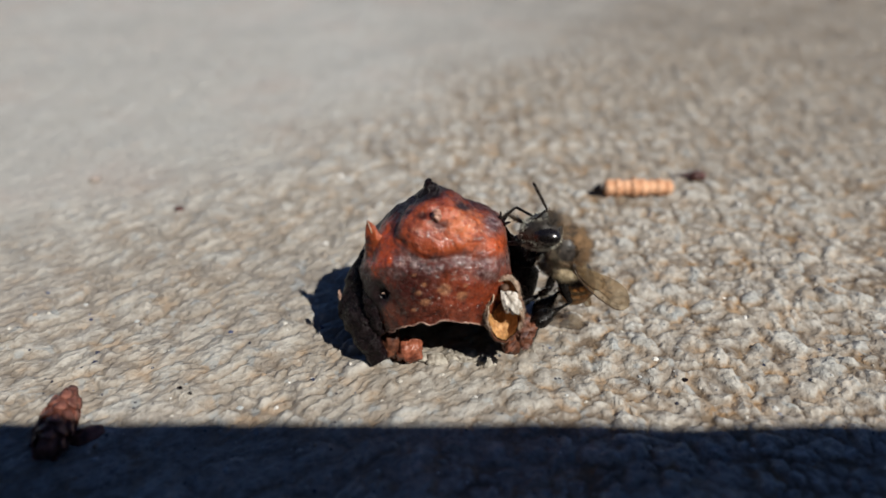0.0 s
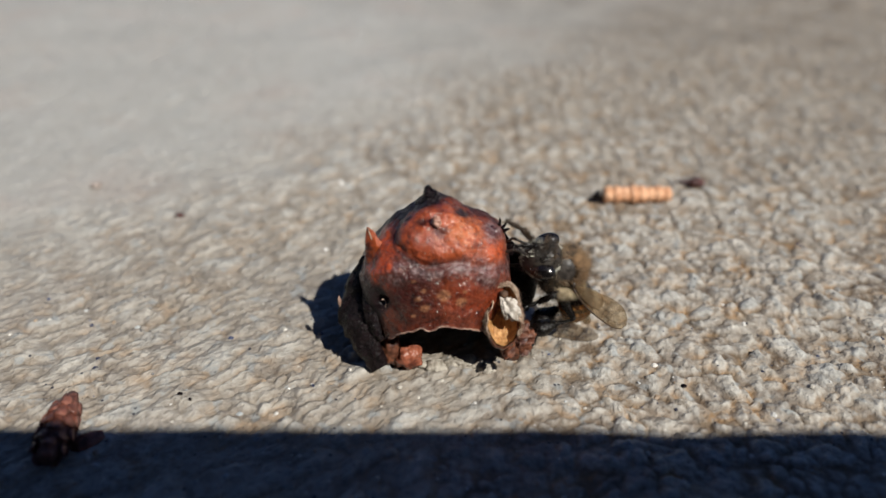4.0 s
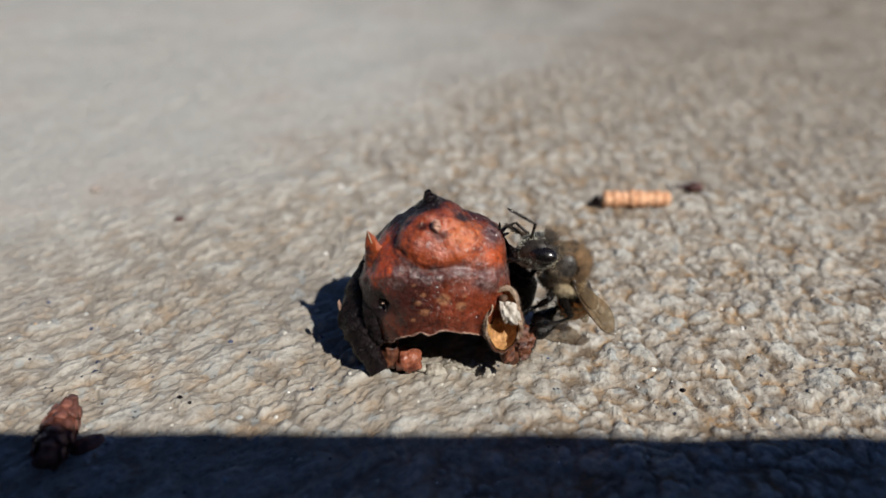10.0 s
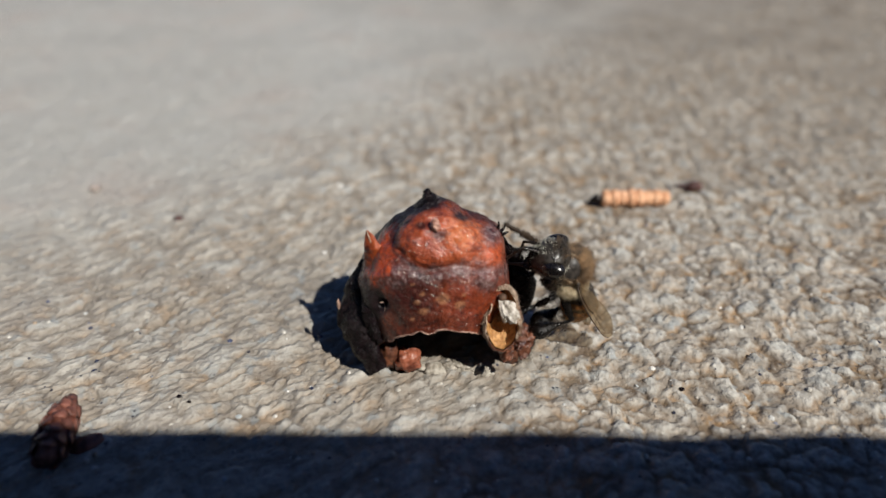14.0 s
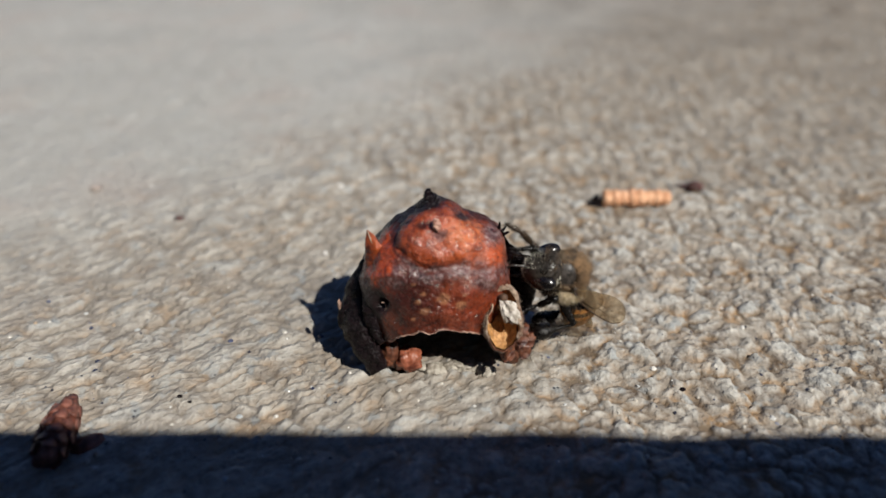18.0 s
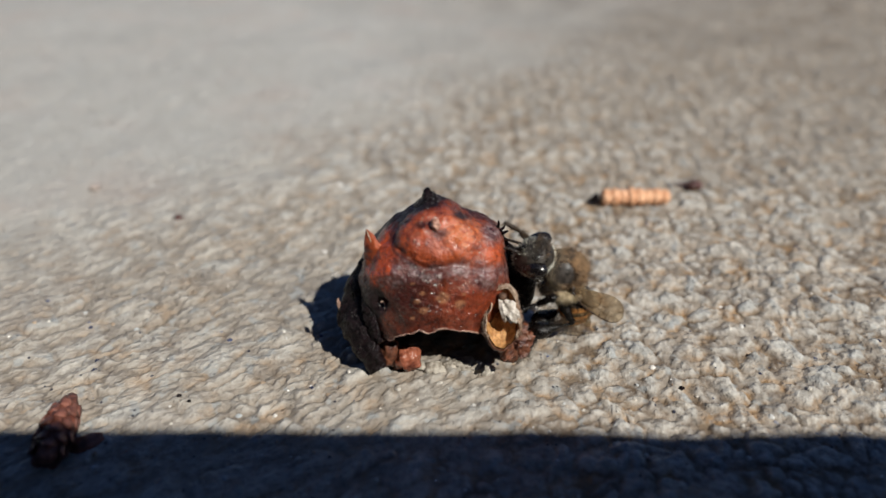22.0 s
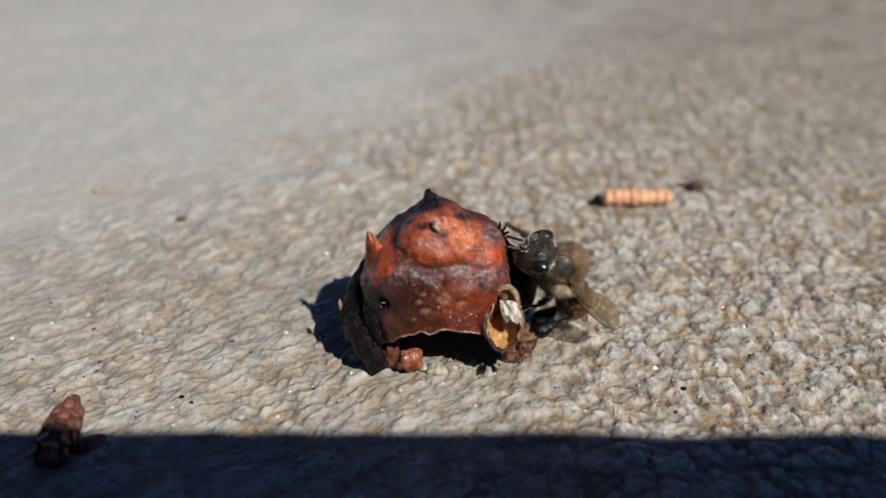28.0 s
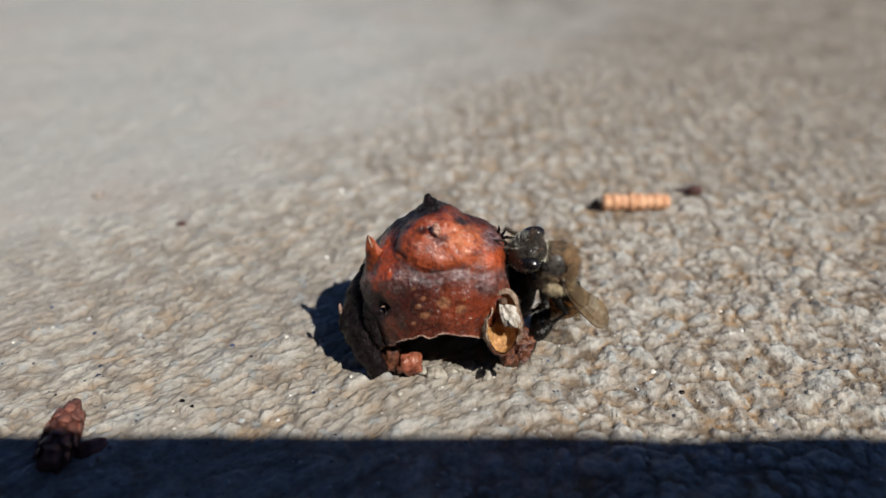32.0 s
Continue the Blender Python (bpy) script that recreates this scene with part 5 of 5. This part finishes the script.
def walk_leg(limb, rows, hip, ankle, foot, pole):
    """Keys a leg's three pieces so that its foot stays where it stands while the body sways."""
    femur, tibia, tarsus, a, b, c = limb
    keys = ([], [], [])
    for t, m in rows:
        back = m.inverted()
        h = Vector(hip)
        k = (back @ (Vector(ankle) * MM)) / MM
        f = (back @ (Vector(foot) * MM)) / MM
        d = k - h
        reach = min(d.length, 0.985 * (a + b))
        d.normalize()
        k = h + d * reach
        along = (a * a - b * b + reach * reach) / (2 * reach)
        p = Vector(pole)
        p = (p - d * d.dot(p)).normalized()
        knee = h + d * along + p * math.sqrt(max(a * a - along * along, 0.0))
        keys[0].append((t, bone_pose(h, knee, p)))
        keys[1].append((t, bone_pose(knee, k, p)))
        keys[2].append((t, bone_pose(k, f, p)))
    for ob, key in zip((femur, tibia, tarsus), keys):
        walk(ob, key)


def motions():
    rows = [
        (0.0, bee_pose(-1.00, 1.28, -3.2)), (0.5, bee_pose(-0.07, 1.32, -0.2)), (1.0, bee_pose(0.24, 1.50, 1.0)), (1.5, bee_pose(0.26, 1.23, 1.0)),
        (2.0, bee_pose(0.68, 1.15, 1.4)), (2.5, bee_pose(1.46, 0.91, 2.2)), (3.0, bee_pose(-0.24, -0.07, -1.4)), (3.5, bee_pose(-0.84, -0.27, -3.4)),
        (5.5, bee_pose(-0.19, 0.45, 0.2)), (6.0, bee_pose(0.11, 0.07, 0.6)), (6.5, bee_pose(-0.41, 0.34, -0.4)), (7.0, bee_pose(-0.82, 0.76, -1.8)),
        (7.5, bee_pose(-0.87, 0.48, -2.2)), (8.0, bee_pose(-0.50, 0.35, -1.0)), (8.5, bee_pose(-0.73, 0.85, -1.6)),
        (9.0, bee_pose(-0.37, 0.97, -0.0)), (9.5, bee_pose(-0.44, 0.77, -0.4)), (10.0, bee_pose(-0.69, 0.76, -0.8)),
        (10.5, bee_pose(-0.34, 0.65, -0.4)), (11.0, bee_pose(-0.63, 1.07, -0.8)), (11.5, bee_pose(-0.47, 1.10, -0.2)),
        (12.0, bee_pose(-0.35, 0.83, -0.0)), (12.5, bee_pose(0.39, 0.46, 2.2)), (13.0, bee_pose(0.37, 0.81, 2.2)), (13.5, bee_pose(0.02, 0.50, 1.0)),
        (14.0, bee_pose(-0.22, 0.36, -0.0)), (14.5, bee_pose(-0.49, 0.26, -1.2)), (16.5, bee_pose(-0.62, -0.07, -3.0)),
        (17.0, bee_pose(-0.59, -0.17, -3.4)), (17.5, bee_pose(-0.69, -0.10, -4.0)), (18.0, bee_pose(-0.67, -0.30, -4.2)),
        (18.5, bee_pose(-0.67, -0.30, -4.2)), (19.0, bee_pose(-0.67, -0.30, -4.2)), (19.5, bee_pose(-0.67, -0.20, -4.2)),
        (20.0, bee_pose(-0.75, -0.35, -4.2)), (20.5, bee_pose(-0.74, -0.39, -4.2)), (21.0, bee_pose(-0.73, -0.50, -4.2)),
        (21.5, bee_pose(-0.68, -0.51, -4.2)), (22.0, bee_pose(-0.75, -0.32, -4.2)), (22.5, bee_pose(-0.75, -0.37, -4.0)),
        (23.0, bee_pose(-0.80, -0.51, -4.0)), (23.5, bee_pose(-1.03, 0.11, -3.4)), (24.0, bee_pose(-0.94, 0.36, -3.2)),
        (24.5, bee_pose(-0.64, 0.38, -3.0)), (25.0, bee_pose(-0.69, 0.28, -3.0)), (25.5, bee_pose(-0.86, 0.14, -3.0)),
        (27.5, bee_pose(-1.10, 0.46, -3.0)), (28.0, bee_pose(-1.09, 0.48, -3.0)), (28.5, bee_pose(-1.23, 0.45, -2.8)),
        (29.0, bee_pose(-1.31, 0.42, -2.6)), (29.5, bee_pose(-1.39, 0.49, -2.6)), (30.0, bee_pose(-1.47, 0.59, -2.6)),
        (30.5, bee_pose(-1.46, 0.96, -2.6)), (31.0, bee_pose(-1.63, 0.87, -2.4)), (31.5, bee_pose(-1.64, 1.13, -2.4)),
        (32.0, bee_pose(-1.76, 1.17, -2.4)),]
    walk(BEE["bee"], rows)
    nods = [
        (0.0, head_pose(-0.09, 0.67, -6, 0, 0)), (0.5, head_pose(-0.12, 0.47, -14, 0, 0)), (1.0, head_pose(0.09, 0.61, -18, 0, 0)),
        (1.5, head_pose(0.20, 0.43, -14, 0, 0)), (2.0, head_pose(0.60, -0.70, -20, 0, 0)), (2.5, head_pose(0.60, -0.50, -18, 0, 0)),
        (3.0, head_pose(0.27, -0.15, 14, -8, -12)), (3.5, head_pose(-0.03, -0.24, 30, -16, -24)), (5.5, head_pose(-0.01, 0.71, -10, 0, 0)),
        (6.0, head_pose(0.22, 0.27, -18, 0, 0)), (6.5, head_pose(0.09, -0.22, -10, 0, 0)), (7.0, head_pose(-0.55, -0.26, -6, 0, 0)),
        (7.5, head_pose(-0.54, -0.16, -2, 0, 0)), (8.0, head_pose(-0.13, -0.01, -6, 0, 0)), (8.5, head_pose(-0.40, -0.28, -6, 0, 0)),
        (9.0, head_pose(-0.01, -0.14, -14, 0, 0)), (9.5, head_pose(-0.24, -0.03, -10, 0, 0)), (10.0, head_pose(-0.63, 0.27, -6, 0, 0)),
        (10.5, head_pose(-0.02, 0.26, -10, 0, 0)), (11.0, head_pose(-0.28, -0.22, -10, 0, 0)), (11.5, head_pose(0.09, -0.25, -10, 0, 0)),
        (12.0, head_pose(0.09, -0.44, -10, 0, 0)), (12.5, head_pose(0.53, -0.29, -10, 0, 0)), (13.0, head_pose(0.57, 0.15, -6, 0, 0)),
        (13.5, head_pose(0.35, -0.17, 6, -4, -6)), (14.0, head_pose(0.29, -0.28, 18, -10, -15)), (14.5, head_pose(0.21, -0.23, 22, -12, -18)),
        (16.5, head_pose(-0.04, -0.83, 30, -16, -24)), (17.0, head_pose(-0.03, -0.61, 30, -16, -24)), (17.5, head_pose(0.06, -0.79, 30, -16, -24)),
        (18.0, head_pose(0.04, -0.78, 28, -15, -22)), (18.5, head_pose(0.06, -0.68, 30, -16, -24)), (19.0, head_pose(0.08, -0.50, 34, -18, -27)),
        (19.5, head_pose(0.00, -0.69, 34, -18, -27)), (20.0, head_pose(-0.17, -0.77, 32, -17, -25)), (20.5, head_pose(-0.26, -0.36, 32, -17, -25)),
        (21.0, head_pose(-0.17, 0.14, 32, -17, -25)), (21.5, head_pose(-0.18, 0.54, 30, -16, -24)), (22.0, head_pose(-0.68, 0.57, 22, -12, -18)),
        (22.5, head_pose(-0.61, 0.46, 22, -12, -18)), (23.0, head_pose(-0.48, 0.36, 26, -14, -21)), (23.5, head_pose(-0.26, -0.01, 24, -13, -19)),
        (24.0, head_pose(-0.35, -0.02, 24, -13, -19)), (24.5, head_pose(-0.41, -0.02, 26, -14, -21)), (25.0, head_pose(-0.33, -0.22, 26, -14, -21)),
        (25.5, head_pose(-0.41, -0.11, 26, -14, -21)), (27.5, head_pose(-0.37, -0.02, 18, -10, -15)), (28.0, head_pose(-0.37, 0.07, 22, -12, -18)),
        (28.5, head_pose(-0.38, 0.16, 22, -12, -18)), (29.0, head_pose(-0.36, -0.04, 24, -13, -19)), (29.5, head_pose(-0.24, -0.14, 26, -14, -21)),
        (30.0, head_pose(-0.33, 0.06, 26, -14, -21)), (30.5, head_pose(-0.32, 0.14, 26, -14, -21)), (31.0, head_pose(-0.49, 0.05, 26, -14, -21)),
        (31.5, head_pose(-0.33, 0.13, 26, -14, -21)), (32.0, head_pose(-0.53, 0.23, 24, -13, -19)),]
    walk(BEE["head"], nods)
    feel = [
        (0.0, antenna_pose(-1, 15)), (0.5, antenna_pose(-1, 2)), (1.0, antenna_pose(-1, -21)), (1.5, antenna_pose(-1, -23)),
        (2.0, antenna_pose(-1, -33)), (2.5, antenna_pose(-1, -43)), (3.0, antenna_pose(-1, -78)), (3.5, antenna_pose(-1, -68)),
        (5.5, antenna_pose(-1, -33)), (6.0, antenna_pose(-1, 4)), (6.5, antenna_pose(-1, 12)), (7.0, antenna_pose(-1, 20)),
        (7.5, antenna_pose(-1, -38)), (8.0, antenna_pose(-1, -28)), (8.5, antenna_pose(-1, 7)), (9.0, antenna_pose(-1, 0)),
        (9.5, antenna_pose(-1, -10)), (10.0, antenna_pose(-1, -18)), (10.5, antenna_pose(-1, -46)), (11.0, antenna_pose(-1, -30)),
        (11.5, antenna_pose(-1, -16)), (12.0, antenna_pose(-1, 18)), (12.5, antenna_pose(-1, -48)), (13.0, antenna_pose(-1, -72)),
        (13.5, antenna_pose(-1, -83)), (14.0, antenna_pose(-1, -88)), (14.5, antenna_pose(-1, -90)), (16.5, antenna_pose(-1, -88)),
        (17.0, antenna_pose(-1, -93)), (17.5, antenna_pose(-1, -88)), (18.0, antenna_pose(-1, -84)), (18.5, antenna_pose(-1, -93)),
        (19.0, antenna_pose(-1, -90)), (19.5, antenna_pose(-1, -94)), (20.0, antenna_pose(-1, -88)), (20.5, antenna_pose(-1, -86)),
        (21.0, antenna_pose(-1, -90)), (21.5, antenna_pose(-1, -84)), (22.0, antenna_pose(-1, -68)), (22.5, antenna_pose(-1, -86)),
        (23.0, antenna_pose(-1, -82)), (23.5, antenna_pose(-1, -78)), (24.0, antenna_pose(-1, -74)), (24.5, antenna_pose(-1, -80)),
        (25.0, antenna_pose(-1, -82)), (25.5, antenna_pose(-1, -78)), (27.5, antenna_pose(-1, -76)), (28.0, antenna_pose(-1, -80)),
        (28.5, antenna_pose(-1, -78)), (29.0, antenna_pose(-1, -60)), (29.5, antenna_pose(-1, -56)), (30.0, antenna_pose(-1, -62)),
        (30.5, antenna_pose(-1, -66)), (31.0, antenna_pose(-1, -54)), (31.5, antenna_pose(-1, -58)), (32.0, antenna_pose(-1, -48)),]
    walk(BEE["antenna", -1], feel)
    feel = [
        (0.0, antenna_pose(1, -90)), (0.5, antenna_pose(1, -80)), (1.0, antenna_pose(1, -80)), (1.5, antenna_pose(1, -90)),
        (2.0, antenna_pose(1, -100)), (2.5, antenna_pose(1, -100)), (3.0, antenna_pose(1, -90)), (3.5, antenna_pose(1, -79)),
        (5.5, antenna_pose(1, -100)), (6.0, antenna_pose(1, -90)), (6.5, antenna_pose(1, -79)), (7.0, antenna_pose(1, -80)),
        (7.5, antenna_pose(1, -91)), (8.0, antenna_pose(1, -101)), (8.5, antenna_pose(1, -100)), (9.0, antenna_pose(1, -89)),
        (9.5, antenna_pose(1, -79)), (10.0, antenna_pose(1, -80)), (10.5, antenna_pose(1, -91)), (11.0, antenna_pose(1, -101)),
        (11.5, antenna_pose(1, -100)), (12.0, antenna_pose(1, -89)), (12.5, antenna_pose(1, -79)), (13.0, antenna_pose(1, -80)),
        (13.5, antenna_pose(1, -91)), (14.0, antenna_pose(1, -121)), (14.5, antenna_pose(1, -120)), (16.5, antenna_pose(1, -111)),
        (17.0, antenna_pose(1, -121)), (17.5, antenna_pose(1, -120)), (18.0, antenna_pose(1, -109)), (18.5, antenna_pose(1, -99)),
        (19.0, antenna_pose(1, -100)), (19.5, antenna_pose(1, -111)), (20.0, antenna_pose(1, -121)), (20.5, antenna_pose(1, -120)),
        (21.0, antenna_pose(1, -109)), (21.5, antenna_pose(1, -99)), (22.0, antenna_pose(1, -100)), (22.5, antenna_pose(1, -112)),
        (23.0, antenna_pose(1, -121)), (23.5, antenna_pose(1, -120)), (24.0, antenna_pose(1, -108)), (24.5, antenna_pose(1, -99)),
        (25.0, antenna_pose(1, -101)), (25.5, antenna_pose(1, -112)), (27.5, antenna_pose(1, -99)), (28.0, antenna_pose(1, -101)),
        (28.5, antenna_pose(1, -112)), (29.0, antenna_pose(1, -121)), (29.5, antenna_pose(1, -119)), (30.0, antenna_pose(1, -108)),
        (30.5, antenna_pose(1, -99)), (31.0, antenna_pose(1, -101)), (31.5, antenna_pose(1, -112)), (32.0, antenna_pose(1, -121)),]
    walk(BEE["antenna", 1], feel)
    beat = [
        (0.0, wing_pose(-1, 42, 40, 0.00)), (0.5, wing_pose(-1, 30, 55, 0.00)), (1.0, wing_pose(-1, 25, 51, 0.00)),
        (1.5, wing_pose(-1, 25, 51, 0.00)), (2.0, wing_pose(-1, 23, 46, 0.00)), (2.5, wing_pose(-1, 20, 36, 0.00)),
        (3.0, wing_pose(-1, 35, 49, 0.00)), (3.5, wing_pose(-1, 43, 39, 0.00)), (5.5, wing_pose(-1, 28, 57, 0.00)),
        (6.0, wing_pose(-1, 27, 56, 0.00)), (6.5, wing_pose(-1, 31, 54, 0.00)), (7.0, wing_pose(-1, 36, 47, 0.00)),
        (7.5, wing_pose(-1, 38, 45, 0.00)), (8.0, wing_pose(-1, 33, 51, 0.00)), (8.5, wing_pose(-1, 35, 48, 0.00)),
        (9.0, wing_pose(-1, 29, 56, 0.00)), (9.5, wing_pose(-1, 31, 54, 0.00)), (10.0, wing_pose(-1, 32, 52, 0.00)),
        (10.5, wing_pose(-1, 31, 54, 0.00)), (11.0, wing_pose(-1, 32, 52, 0.00)), (11.5, wing_pose(-1, 30, 55, 0.00)),
        (12.0, wing_pose(-1, 29, 56, 0.00)), (12.5, wing_pose(-1, 20, 36, 0.00)), (13.0, wing_pose(-1, 20, 36, 0.00)),
        (13.5, wing_pose(-1, 25, 51, 0.00)), (14.0, wing_pose(-1, 29, 56, 0.00)), (14.5, wing_pose(-1, 34, 50, 0.00)),
        (16.5, wing_pose(-1, 36, 41, 0.20)), (17.0, wing_pose(-1, 38, 39, 0.20)), (17.5, wing_pose(-1, 40, 36, 0.20)),
        (18.0, wing_pose(-1, 41, 35, 0.20)), (18.5, wing_pose(-1, 41, 35, 0.20)), (19.0, wing_pose(-1, 41, 35, 0.20)),
        (19.5, wing_pose(-1, 41, 35, 0.20)), (20.0, wing_pose(-1, 41, 35, 0.20)), (20.5, wing_pose(-1, 41, 35, 0.20)),
        (21.0, wing_pose(-1, 41, 35, 0.20)), (21.5, wing_pose(-1, 41, 35, 0.20)), (22.0, wing_pose(-1, 41, 35, 0.20)),
        (22.5, wing_pose(-1, 40, 36, 0.17)), (23.0, wing_pose(-1, 40, 36, 0.13)), (23.5, wing_pose(-1, 38, 39, 0.10)),
        (24.0, wing_pose(-1, 37, 40, 0.07)), (24.5, wing_pose(-1, 36, 41, 0.04)), (25.0, wing_pose(-1, 36, 41, 0.04)),
        (25.5, wing_pose(-1, 36, 41, 0.04)), (27.5, wing_pose(-1, 36, 41, 0.04)), (28.0, wing_pose(-1, 36, 41, 0.04)),
        (28.5, wing_pose(-1, 35, 42, 0.04)), (29.0, wing_pose(-1, 34, 43, 0.04)), (29.5, wing_pose(-1, 34, 43, 0.04)),
        (30.0, wing_pose(-1, 34, 43, 0.04)), (30.5, wing_pose(-1, 34, 43, 0.04)), (31.0, wing_pose(-1, 34, 44, 0.04)),
        (31.5, wing_pose(-1, 34, 44, 0.04)), (32.0, wing_pose(-1, 34, 44, 0.04)),]
    walk(BEE["wing", -1], beat)
    walk(BEE["hindwing", -1], [(t, m @ HIND) for t, m in beat])
    shut = wing_pose(-1, 12, 62)
    walk(BEE["wing", 1], [(0.0, mirrored(shut)), (32.0, mirrored(shut))])
    walk(BEE["hindwing", 1], [(0.0, mirrored(shut @ HIND)), (32.0, mirrored(shut @ HIND))])
    for (name, *key), limb in BEE_LEGS():
        walk_leg(limb, rows, *LEGS[tuple(key)])


motions()
